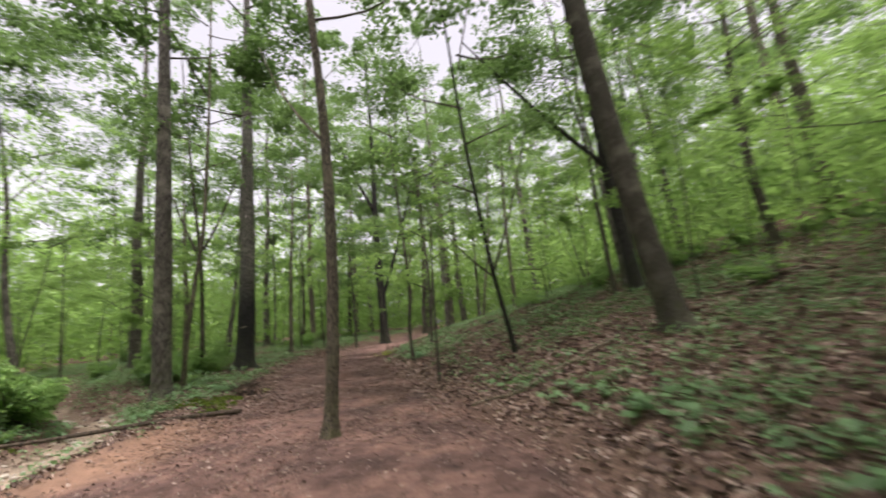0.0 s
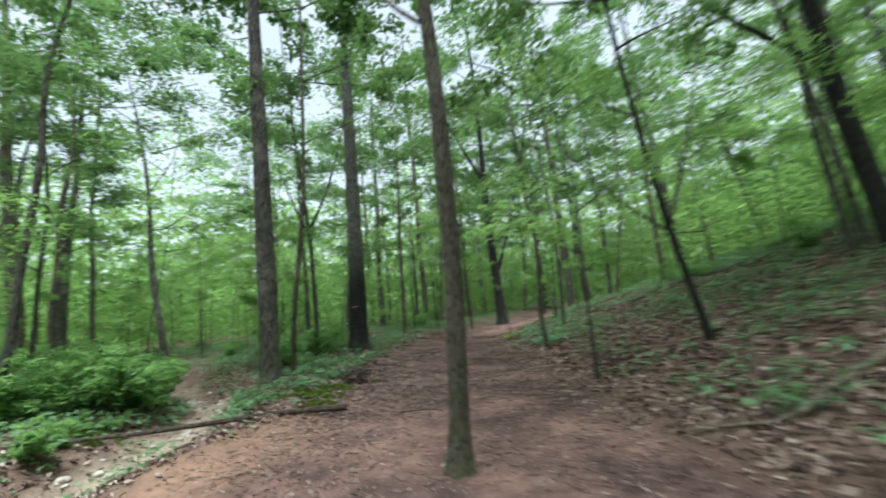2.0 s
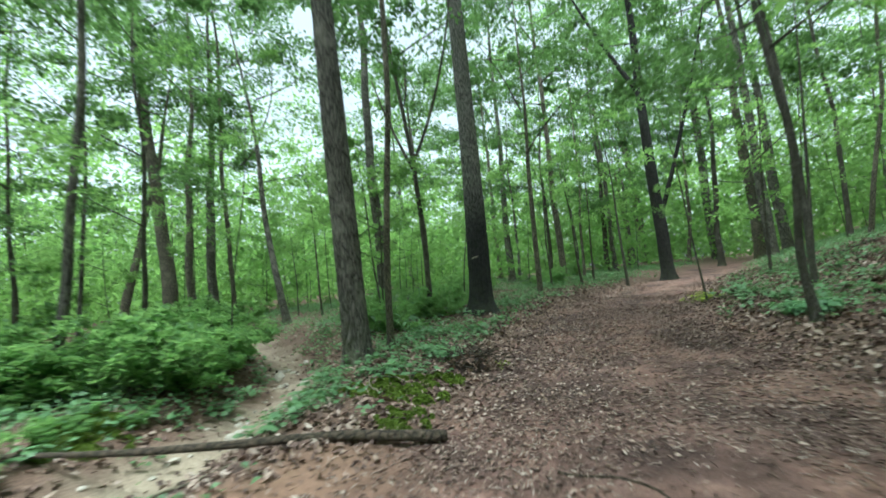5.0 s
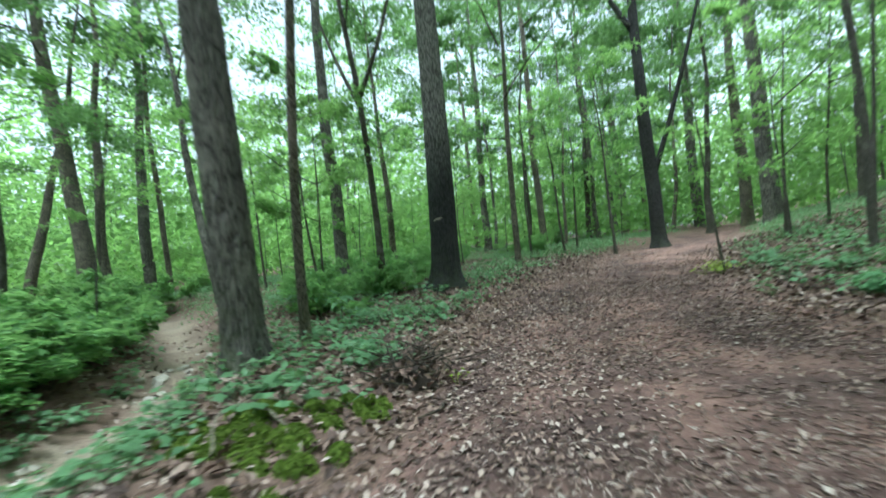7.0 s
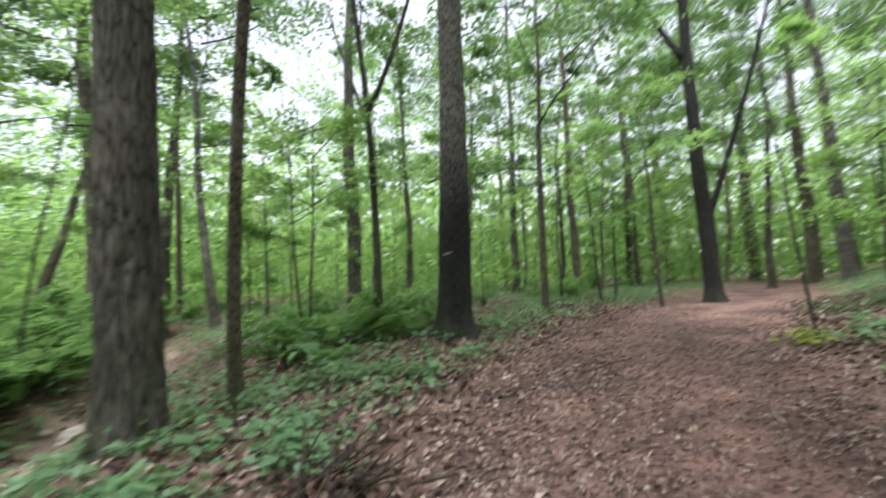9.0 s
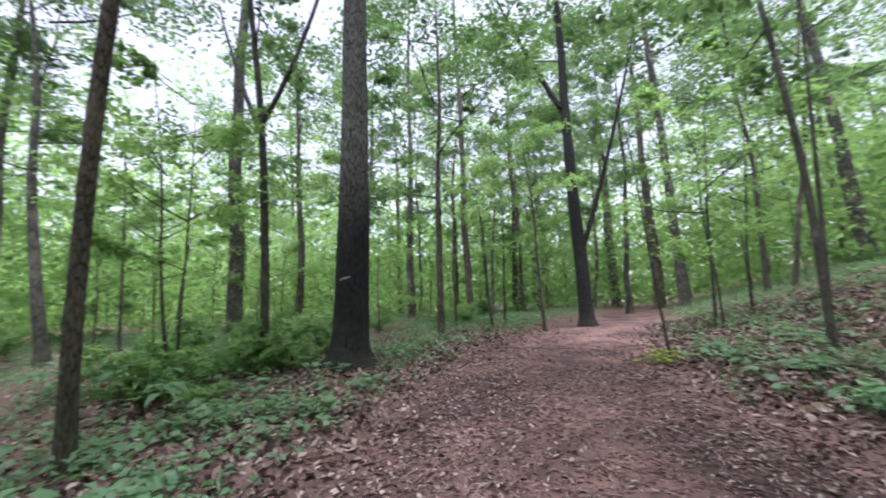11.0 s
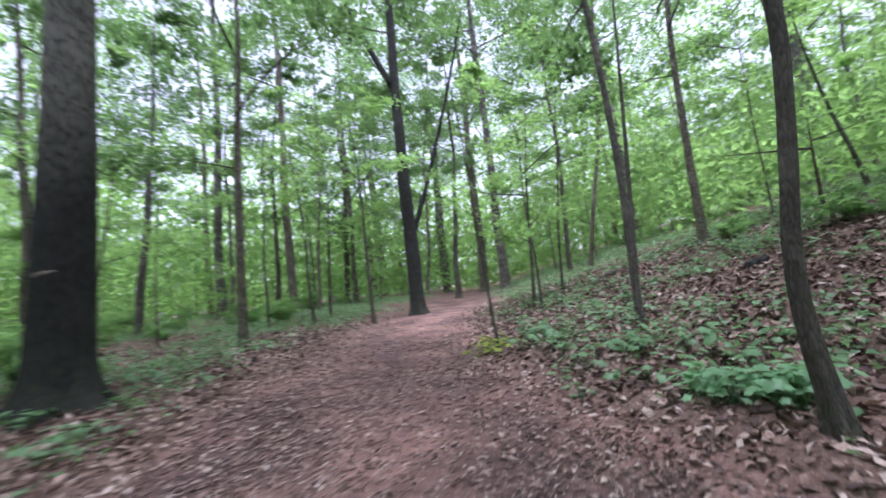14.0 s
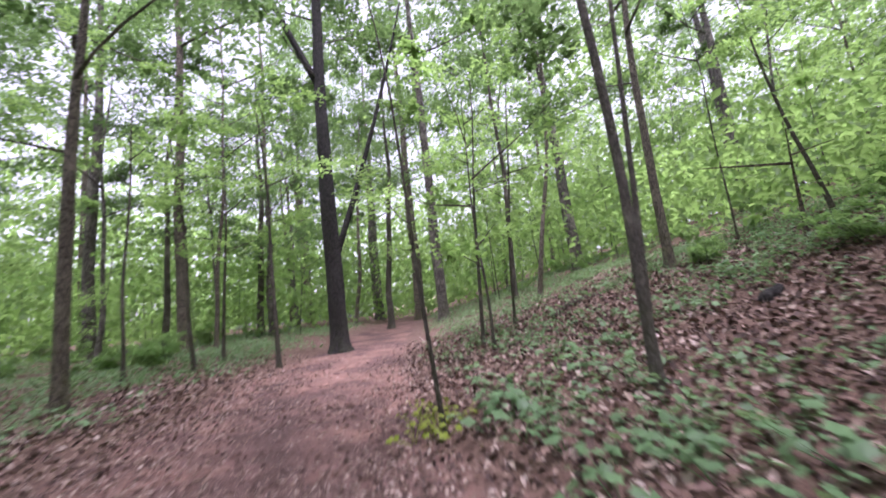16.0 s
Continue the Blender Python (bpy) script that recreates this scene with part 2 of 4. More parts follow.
def rough(x, y, scale, seed):
    """Smooth value noise, -0.5 to 0.5."""
    x, y = np.asarray(x, float) * scale, np.asarray(y, float) * scale
    ix, iy = np.floor(x), np.floor(y)
    fx, fy = x - ix, y - iy
    fx, fy = fx * fx * (3 - 2 * fx), fy * fy * (3 - 2 * fy)
    a = lattice(ix, iy, seed) * (1 - fx) + lattice(ix + 1, iy, seed) * fx
    b = lattice(ix, iy + 1, seed) * (1 - fx) + lattice(ix + 1, iy + 1, seed) * fx
    return a * (1 - fy) + b * fy - 0.5


def trail_share(x, y):
    """1 on the trodden trail, 0 in the wood."""
    left, right = smooth_interp(y, YL, XL), smooth_interp(y, YR, XR)
    return np.clip(np.minimum(x - left, right - x) / 0.9 + 0.5, 0, 1)


def height(x, y):
    t = trail_share(x, y)
    wild = 0.1 * rough(x, y, 0.6, 1) + 0.09 * rough(x, y, 1.7, 2) + 0.05 * rough(x, y, 4.5, 3)
    trod = 0.05 * rough(x, y, 0.8, 4) + 0.02 * rough(x, y, 3.0, 5)
    return base_height(x, y) + wild * (1 - t) + trod * t


def floor_z(x, y):
    return float(height(x, y))


# ---- mesh helpers ----


def mesh_of(name, verts, faces, mat, smooth=False):
    """A mesh from vertex rows and faces that all have the same number of corners."""
    verts, faces = np.asarray(verts, np.float32), np.asarray(faces, np.int32)
    me = bpy.data.meshes.new(name)
    me.vertices.add(len(verts))
    me.vertices.foreach_set("co", verts.ravel())
    k = faces.shape[1]
    me.loops.add(faces.size)
    me.loops.foreach_set("vertex_index", faces.ravel())
    me.polygons.add(len(faces))
    me.polygons.foreach_set("loop_start", np.arange(0, faces.size, k, dtype=np.int32))
    me.update(calc_edges=True)
    me.validate()
    if smooth:
        me.shade_smooth()
    me.materials.append(mat)
    return me


def joined(pieces):
    """Several (verts, faces) as one."""
    vs, fs, at = [], [], 0
    for v, f in pieces:
        vs.append(np.asarray(v))
        fs.append(np.asarray(f) + at)
        at += len(v)
    return np.concatenate(vs), np.concatenate(fs)


def tube(points, radii, sides=8, seed=0, knots=0.0):
    """A closed, uneven tube along points, as (verts, quads)."""
    points = np.asarray(points, float)
    way = np.gradient(points, axis=0)
    way /= np.linalg.norm(way, axis=1)[:, None]
    ref = np.array([0.0, 0.0, 1.0]) if abs(way[0][2]) < 0.8 else np.array([1.0, 0.0, 0.0])
    u = np.cross(way, ref)
    u /= np.linalg.norm(u, axis=1)[:, None]
    v = np.cross(way, u)
    a = np.linspace(0, 2 * np.pi, sides, endpoint=False)
    r = np.asarray(radii, float)[:, None] * np.ones((1, sides))
    if knots:
        r = r * (1 + knots * np.sin(3 * a[None] + 1.7 * np.arange(len(points))[:, None] + seed) + knots * np.random.RandomState(seed).uniform(-1, 1, r.shape))
    ring = points[:, None] + r[..., None] * (np.cos(a)[None, :, None] * u[:, None] + np.sin(a)[None, :, None] * v[:, None])
    verts = ring.reshape(-1, 3)
    i = np.arange(len(points) - 1)[:, None] * sides
    j = np.arange(sides)[None]
    k = (j + 1) % sides
    quads = np.stack([i + j, i + k, i + sides + k, i + sides + j], -1).reshape(-1, 4)
    # end caps as thin fans of quads round a centre point
    n = len(verts)
    verts = np.concatenate([verts, points[:1], points[-1:]])
    last = (len(points) - 1) * sides
    h = np.arange(0, sides - 1, 2)
    caps = [np.stack([np.full(len(h), n), (h + 2) % sides, h + 1, h], -1), np.stack([np.full(len(h), n + 1), last + h, last + h + 1, last + (h + 2) % sides], -1)]
    return verts, np.concatenate([quads, *caps])


def leaves(where, up, size, rng, wide=0.55, fold=0.18):
    """Folded pointed leaves of two triangles: centres, normals and lengths."""
    where, up = np.asarray(where, float), np.asarray(up, float)
    n = len(where)
    up = up / np.linalg.norm(up, axis=1)[:, None]
    r = rng.normal(size=(n, 3))
    along = r - (r * up).sum(1)[:, None] * up
    along /= np.linalg.norm(along, axis=1)[:, None]
    side = np.cross(up, along)
    s = np.broadcast_to(size, (n,))[:, None]
    mid = where + along * s * 0.05
    verts = np.stack([where - along * s * 0.5, mid + side * s * wide * 0.5 + up * s * fold, where + along * s * 0.5 - up * s * 0.06, mid - side * s * wide * 0.5 + up * s * fold], 1).reshape(-1, 3)
    b = np.arange(n)[:, None] * 4
    faces = np.concatenate([b + [0, 2, 1], b + [0, 3, 2]], 1).reshape(-1, 3)
    return verts, faces


def part(name, me, parent, label="", m=None):
    ob = new(name, me)
    ob.parent = parent
    if m is not None:
        ob.matrix_basis = m
    return tagged(ob, label)


# ---- ground ----


def ground_sheet():
    def axis(lo, hi, step, far):
        out = list(np.arange(lo, hi + step / 2, step))
        a, s = hi, step
        while a < far:
            s *= 1.22
            a += s
            out.append(a)
        b, s = lo, step
        while b > -far:
            s *= 1.22
            b -= s
            out.insert(0, b)
        return np.array(out)
    xs, ys = axis(-13, 7, 0.13, 900), axis(-2, 31, 0.13, 900)
    gx, gy = np.meshgrid(xs, ys)
    gz = height(np.clip(gx, -120, 120), np.clip(gy, -120, 120))
    verts = np.stack([gx, gy, gz], -1).reshape(-1, 3)
    i = (np.arange(len(ys) - 1)[:, None] * len(xs) + np.arange(len(xs) - 1)[None]).ravel()
    me = mesh_of("ground", verts, np.stack([i, i + 1, i + 1 + len(xs), i + len(xs)], -1), FLOOR, True)
    x, y = verts[:, 0], verts[:, 1]
    for name, v in (("trail", trail_share(x, y)),
                    ("brook", np.clip(1.2 - brook_distance(x, y) / 0.5 + 1.2 * rough(x, y, 1.5, 9) + 0.6 * rough(x, y, 5.0, 10), 0, 1) * np.interp(y, [8, 12], [1.0, 0.75])),
                    ("clay", np.clip(1.25 - np.hypot((x + 4.9) / 0.9, (y - 6.3) / 2.0) + 0.8 * rough(x, y, 1.2, 8), 0, 1))):
        me.attributes.new(name, "FLOAT", "POINT").data.foreach_set("value", v.astype(np.float32))
    return tagged(new("ground", me), "brown woodland floor with a trodden red-brown earth trail", "ground", kind="structure")


ground_sheet()

# ---- trees ----


def spray(rng, start, way, length, droop, leaf_count, width, thick):
    """Leaf centres spread in a flat fan along a twig."""
    t = rng.uniform(0.15, 1.0, leaf_count) ** 0.8
    way = way / np.linalg.norm(way)
    side = np.cross(way, [0, 0, 1.0])
    side /= max(1e-6, np.linalg.norm(side))
    p = start + t[:, None] * length * way + (rng.uniform(-1, 1, leaf_count) * width * np.sqrt(t) * (1.15 - t * 0.6))[:, None] * side
    p[:, 2] += rng.normal(0, thick, leaf_count) - droop * t * t
    return p


def crown_kind(seed, tall, spread, boughs, leaf_count, size, mat, low=0.0, flat=0.35):
    """One kind of crown: a leaf mesh and its boughs, from the crown's foot on the stem upwards."""
    rng = np.random.RandomState(seed)
    pts, bough_meshes = [], []
    for k in range(boughs):
        h = low + (tall - low) * (k + rng.uniform(0, 1)) / boughs
        f = (h - low) / max(0.1, tall - low)
        reach = spread * (0.45 + 0.75 * math.sin(math.pi * min(1, 0.15 + 0.8 * f))) * rng.uniform(0.55, 1.15)
        az = k * 2.4 + rng.uniform(-0.5, 0.5)
        rise = rng.uniform(0.05, 0.5) + 0.4 * f
        way = np.array([math.cos(az), math.sin(az), rise])
        way /= np.linalg.norm(way)
        foot = np.array([0, 0, h - 0.35 * reach])
        s = np.linspace(0, 1, 6)
        line = foot + s[:, None] * reach * way + np.stack([0.08 * reach * np.sin(s * 5 + k), 0.08 * reach * np.cos(s * 4 + k) - 0.08 * reach * math.cos(k), 0.12 * reach * s * s], -1) * s[:, None]
        thick = 0.005 + 0.0075 * reach
        bough_meshes.append(mesh_of("limb", *tube(line, thick * (1.05 - 0.85 * s), 6), SMOOTH_BARK, True))
        twigs = 6
        for q in range(twigs):
            g = 0.35 + 0.6 * q / (twigs - 1)
            start = line[0] + (line[-1] - line[0]) * g
            turn = rng.uniform(-1.1, 1.1)
            tw = np.array([math.cos(az + turn), math.sin(az + turn), rng.uniform(-0.1, 0.3)])
            n = leaf_count // (boughs * twigs)
            pts.append(spray(rng, start, tw, reach * rng.uniform(0.5, 0.85), reach * 0.1, n, reach * 0.22, 0.03 + 0.032 * reach))
    pts = np.concatenate(pts)
    up = np.stack([rng.normal(0, flat, len(pts)), rng.normal(0, flat, len(pts)), np.ones(len(pts))], -1)
    v, f = leaves(pts, up, rng.uniform(0.7, 1.2, len(pts)) * size, rng)
    return mesh_of("crown", v, f, mat), bough_meshes


# tall and pole crowns share the leaf colour darkened for shade
TALL = [crown_kind(10 + i, 11.5, 4.3, 10, 6900, 0.21, SHADED_CANOPY, 0.0, 0.5) for i in range(5)]
POLE = [crown_kind(30 + i, 7.5, 2.6, 8, 3000, 0.155, SHADED_CANOPY, 0.0, 0.5) for i in range(6)]
SAPLING = [crown_kind(50 + i, 3.8, 1.45, 6, 1300, 0.12, LIT_UNDER, 0.0, 0.45) for i in range(6)]
TREE_COUNT = [0]


def stem_mesh(r, tall, lean, mat, sides, step, seed, flare, wobble, tip=0.15, ridges=0.0, bow=(0, 0), bend=()):
    rng = np.random.RandomState(seed)
    h = np.concatenate([np.arange(-0.35, 2.0, step), np.arange(2.0, tall, step * 2.5), [tall]])
    a, b, c, d = rng.uniform(0, 6.28, 4)
    grow = np.clip(h / 2.0, 0, 1) * wobble
    x = lean[0] * h + grow * (np.sin(h * 0.55 + a) - math.sin(a) + 0.35 * np.sin(h * 1.4 + b))
    y = lean[1] * h + grow * (np.sin(h * 0.5 + c) - math.sin(c) + 0.35 * np.sin(h * 1.3 + d))
    # bow: an even curve that straightens out at six metres; bend: (height, dx, dy) of a crooked stem
    up = np.minimum(h, 6.0)
    curve = up * up + 12.0 * (h - up)
    x, y = x + bow[0] * curve, y + bow[1] * curve
    if bend:
        hs, dx, dy = zip(*bend)
        soft = (-0.25, -0.12, 0.0, 0.12, 0.25)
        x = x + sum(np.interp(h + o, hs, dx) for o in soft) / 5
        y = y + sum(np.interp(h + o, hs, dy) for o in soft) / 5
    rad = r * (1 - (1 - tip) * np.clip(h / tall, 0, 1) ** 1.1) * (1 + flare * np.exp(-np.clip(h + 0.05, 0, 9) / 0.22))
    ang = np.linspace(0, 2 * np.pi, sides, endpoint=False)
    rr = rad[:, None] * np.ones((1, sides))
    roots = 1 + 0.22 * flare * np.exp(-np.clip(h, 0, 9) / 0.3)[:, None] * np.sin(ang * 5 + a)[None]
    rr = rr * roots * (1 + 0.03 * np.sin(2 * ang[None] + h[:, None] * 0.8 + b))
    if ridges:
        deep = np.sin(ang[None] * max(5, sides // 4) + 2.2 * np.sin(h[:, None] * 3.1 + ang[None] * 3) + 1.3 * np.sin(h[:, None] * 7.7 + ang[None] * 5))
        rr = rr + ridges * deep + 0.5 * ridges * rng.uniform(-1, 1, rr.shape)
    verts = np.stack([x[:, None] + rr * np.cos(ang), y[:, None] + rr * np.sin(ang), h[:, None] * np.ones((1, sides))], -1).reshape(-1, 3)
    i = np.arange(len(h) - 1)[:, None] * sides
    j = np.arange(sides)[None]
    k = (j + 1) % sides
    faces = np.stack([i + j, i + k, i + sides + k, i + sides + j], -1).reshape(-1, 4)
    return mesh_of("trunk", verts, faces, mat, True), lambda q: (float(np.interp(q, h, x)), float(np.interp(q, h, y)), q)


def tree(x, y, lx, ly, r, tall, crown, crown_foot, mat, label, category="tree", sides=14, step=0.25, flare=0.45, wobble=0.06, crown_scale=1.0, ridges=0.0, tip=0.15, group="", bow=(0, 0), bend=()):
    TREE_COUNT[0] += 1
    seed = TREE_COUNT[0] * 7
    base = new(category.replace(" ", "_"))
    base.matrix_basis = pose(x, y, floor_z(x, y))
    tagged(base, label, category, group)
    me, axis = stem_mesh(r, tall, (lx, ly), mat, sides, step, seed, flare, wobble, tip, ridges, bow, bend)
    part("trunk", me, base)
    if crown is not None:
        leaf_mesh, boughs = crown
        spin = seed * 1.37
        m = Matrix.Translation(axis(crown_foot)) @ Matrix.Rotation(spin, 4, "Z") @ Matrix.Diagonal((crown_scale, crown_scale, crown_scale, 1))
        part("crown", leaf_mesh, base, m=m)
        for b in boughs:
            part("limb", b, base, m=m)
    return base, axis


def limb_part(base, axis, mat, start, az, rise, length, r, curve=0.3, name="limb"):
    """A heavy limb of its own, rising from the stem at a height."""
    p = np.array(axis(start))
    s = np.linspace(0, 1, 14)
    out = np.array([math.cos(radians(az)), math.sin(radians(az)), 0])
    line = p + (s * length)[:, None] * (out * math.cos(radians(rise)) + np.array([0, 0, math.sin(radians(rise))])) + (curve * length * s * s)[:, None] * (np.array([0, 0, 1.0]) - 0.6 * out)
    part(name, mesh_of(name, *tube(line, r * (1.05 - 0.75 * s), 10, int(az) % 97, 0.03), mat, True), base)


BARKS = [BROWN_BARK, SMOOTH_BARK, GREY_BARK]


def tall(x, y, lx, ly, r, mat=None, label="tall straight forest tree with grey-brown bark and a high leafy crown", **more):
    k = TREE_COUNT[0]
    h = 19 + (k * 37 % 50) / 10
    return tree(x, y, lx, ly, r, h, TALL[k % 5], h - 12.5 + (k * 13 % 20) / 10, mat or (BROWN_BARK, GREY_BARK)[k % 2], label, "tree", crown_scale=0.95 + (k * 29 % 30) / 100, **more)


def pole(x, y, lx, ly, r, mat=None, label="slender young forest tree with thin straight stem", **more):
    k = TREE_COUNT[0]
    h = 11 + (k * 41 % 50) / 10
    return tree(x, y, lx, ly, r, h, POLE[k % 6], h - 7.5, mat or BARKS[k % 3], label, "tree", crown_scale=0.9 + (k * 23 % 35) / 100, **{"sides": 10, "step": 0.3, "wobble": 0.1, **more})


def sapling(x, y, lx, ly, r, mat=None, label="thin leafy sapling standing in the undergrowth", **more):
    k = TREE_COUNT[0]
    h = 4.2 + (k * 31 % 30) / 10
    return tree(x, y, lx, ly, r, h, SAPLING[k % 6], h - 3.3, mat or SMOOTH_BARK, label, "sapling", **{"sides": 8, "step": 0.3, "flare": 0.3, "wobble": 0.08, "crown_scale": 0.9 + (k * 19 % 30) / 100, **more})

# ---- the trees along the walk ----
pole(-1.03, 13.41, 0.0, 0.0, 0.056, SMOOTH_BARK, "slender leaning tree with mottled grey-brown bark on the bank", flare=0.8, sides=32, step=0.1, ridges=0.002, wobble=0.0, bend=((0, 0, 0), (0.5, -0.055, 0.045), (1.0, -0.07, 0.055), (1.7, 0.0, 0.0), (2.4, 0.055, -0.045), (2.9, 0.045, -0.03), (3.4, 0.0, 0.0), (6.0, -0.15, 0.05), (16.0, -0.5, 0.2)))
thin = pole(-1.79, 6.36, 0.088, -0.007, 0.096, BROWN_BARK, "slender tree with furrowed brown bark standing in the trail", flare=0.75, ridges=0.004, sides=44, step=0.07, wobble=0.0, bow=(-0.013, 0.0))
pole(-7.23, 11.60, 0.093, -0.092, 0.066, BROWN_BARK, "slender brown-barked tree beside the grey oak", wobble=0.0, sides=20, bend=((0, 0, 0), (1.0, 0.02, 0.0), (2.0, 0.08, 0.01), (3.0, 0.18, 0.02), (4.5, 0.3, 0.1), (8.0, 0.1, 0.4), (16.0, -0.6, 1.2)))
tall(-7.28, 10.81, 0.04, -0.071, 0.222, GREY_BARK, "stout oak with deeply furrowed grey bark on the brook bank", flare=0.5, ridges=0.009, sides=72, step=0.06, wobble=0.0, bow=(-0.004, 0.004))
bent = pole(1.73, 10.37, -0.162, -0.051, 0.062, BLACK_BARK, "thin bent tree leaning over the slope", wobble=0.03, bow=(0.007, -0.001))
black_tree = tall(-7.68, 16.10, 0.024, 0.039, 0.315, DARK_LOW_BARK, "big tree with almost black lower bark and flared foot", flare=0.75, ridges=0.007, sides=64, step=0.08, wobble=0.0, bow=(-0.003, 0.0))
sapling(-0.77, 20.28, 0.02, -0.01, 0.030)
sapling(-0.20, 9.80, -0.00, 0.00, 0.037)
sapling(-9.52, 14.06, -0.05, -0.07, 0.032)
twin = pole(-0.50, 16.52, 0.038, 0.058, 0.055, SMOOTH_BARK, "thin twin-stemmed tree on the leafy slope", wobble=0.03, bow=(-0.007, 0.001))
sapling(-9.86, 14.46, -0.01, -0.02, 0.026)
sapling(-2.33, 17.27, -0.09, 0.01, 0.025, None, "thin crooked sapling at the edge of the trail", crown_scale=0.4, wobble=0.12)
snag = tree(4.93, 18.95, -0.02, -0.03, 0.045, 2.1, None, 0, DEAD_WOOD, "dead bare snag with a level branch on the slope", "snag", sides=10, step=0.2, flare=0.3)
tall(4.26, 7.55, -0.166, 0.015, 0.25, SMOOTH_BARK, "big leaning tree with dark grey bark on the slope", flare=0.5, ridges=0.008, sides=56, step=0.08, wobble=0.0, bow=(0.008, 0.0))
forked = pole(-8.80, 15.20, 0.03, -0.038, 0.08, SMOOTH_BARK, "slender tree that forks into two bent stems", wobble=0.03, bow=(-0.008, -0.002))
pole(3.80, 21.04, 0.01, 0.008, 0.11, wobble=0.03, bow=(0.003, 0.0))
sapling(-6.75, 23.58, -0.08, -0.03, 0.051)
pole(-11.20, 7.90, 0.04, 0.09, 0.085)
pole(-11.95, 6.90, 0.00, 0.01, 0.106)
sapling(-0.69, 21.18, 0.04, -0.01, 0.042)
sapling(7.20, 19.94, -0.07, 0.11, 0.055)
pole(-7.57, 20.66, 0.03, -0.013, 0.11, wobble=0.04)
sapling(-6.64, 25.19, 0.02, 0.01, 0.052)
sapling(0.32, 21.94, 0.07, -0.02, 0.037)
pole(2.51, 25.24, 0.13, -0.06, 0.080)
pole(5.58, 13.03, -0.06, 0.02, 0.081)
sapling(-7.90, 23.03, 0.03, 0.01, 0.045)
sapling(-15.77, 17.29, -0.03, -0.04, 0.044)
sapling(-5.04, 24.00, -0.05, -0.01, 0.058)
pole(6.29, 13.79, -0.03, 0.01, 0.086)
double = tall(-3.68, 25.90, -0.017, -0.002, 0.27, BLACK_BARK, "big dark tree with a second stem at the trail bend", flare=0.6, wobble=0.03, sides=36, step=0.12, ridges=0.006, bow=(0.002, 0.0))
pole(10.20, 12.03, -0.00, 0.00, 0.153)
pole(-12.95, 25.16, 0.05, 0.04, 0.136)
sapling(-11.60, 7.10, 0.01, 0.04, 0.058)
pole(2.41, 26.97, 0.00, -0.00, 0.093)
tall(-15.20, 20.58, 0.01, -0.012, 0.275)
pole(-7.85, 28.50, 0.04, 0.01, 0.080)
pole(-10.61, 31.34, 0.05, 0.02, 0.132)
pole(-12.52, 30.71, 0.03, 0.02, 0.103)
pole(-19.87, 14.22, 0.01, 0.02, 0.163)
tall(-22.88, 14.77, -0.02, -0.07, 0.326)
tall(15.42, 28.86, 0.017, 0.011, 0.25)
pole(-24.36, 13.25, 0.04, 0.18, 0.199)
pole(11.73, 19.03, -0.06, 0.03, 0.161)
pole(-7.44, 35.47, -0.01, -0.00, 0.143)
tall(-25.34, 17.90, 0.01, 0.03, 0.275)
pole(-1.53, 34.20, 0.05, 0.0, 0.17)
tall(0.42, 30.33, 0.013, 0.003, 0.225, wobble=0.03, bow=(-0.002, 0.0))
pole(-13.70, 22.20, -0.02, -0.01, 0.145)
tall(2.01, 37.89, -0.02, 0.00, 0.311)
tall(13.50, 13.20, -0.01, 0.01, 0.269)
tall(-13.70, 32.30, 0.02, 0.01, 0.239)
pole(-7.98, 35.60, 0.02, 0.00, 0.183)
pole(-7.22, 42.63, -0.03, -0.00, 0.172)
tall(20.64, 21.77, -0.01, 0.00, 0.360)
tall(19.90, 32.54, -0.03, 0.03, 0.310)
tall(-17.34, 38.39, 0.00, 0.00, 0.207)
pole(-3.28, 40.22, 0.08, -0.00, 0.141)
tall(-8.42, 40.77, 0.00, 0.00, 0.215)
tall(-1.46, 45.58, 0.01, -0.00, 0.307)
pole(-7.72, 43.78, -0.02, -0.00, 0.164)
tall(-1.55, 47.84, 0.00, -0.00, 0.298)
tall(0.82, 39.99, -0.00, 0.00, 0.360)
tall(-7.44, 53.58, -0.03, -0.00, 0.298)
tall(-7.45, 52.80, -0.05, -0.00, 0.360)
pole(-15.90, 15.70, -0.08, -0.09, 0.143)
tall(27.00, 63.88, -0.01, 0.01, 0.360)
# out of view: added to shade the right bank near the start
tall(6.20, 2.20, -0.04, 0.0, 0.2)
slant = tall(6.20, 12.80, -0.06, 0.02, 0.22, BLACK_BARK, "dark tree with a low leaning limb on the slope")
tall(7.36, 30.92, -0.045, 0.005, 0.29, wobble=0.03)

limb_part(*double, BLACK_BARK, 2.6, 0, 69, 9.0, 0.1, 0.07, "second_stem")
limb_part(*double, BLACK_BARK, 8.4, 185, 64, 7.0, 0.12, 0.08)
limb_part(*forked, SMOOTH_BARK, 4.4, 10, 58, 4.5, 0.05, 0.25)
limb_part(*forked, SMOOTH_BARK, 4.2, 170, 60, 3.5, 0.05, 0.1)
limb_part(*bent, SMOOTH_BARK, 2.0, 30, 62, 4.5, 0.035, 0.1)
limb_part(*bent, SMOOTH_BARK, 1.9, 180, 40, 2.8, 0.026, 0.2)
limb_part(*twin, SMOOTH_BARK, 0.2, 20, 84, 6.0, 0.035, 0.02, "second_stem")
limb_part(*slant, BLACK_BARK, 4.2, 170, 50, 7.0, 0.09, 0.05)
limb_part(*snag, DEAD_WOOD, 1.45, 150, 8, 1.5, 0.028, 0.0)
limb_part(*snag, DEAD_WOOD, 1.6, 330, 12, 0.7, 0.02, 0.0)
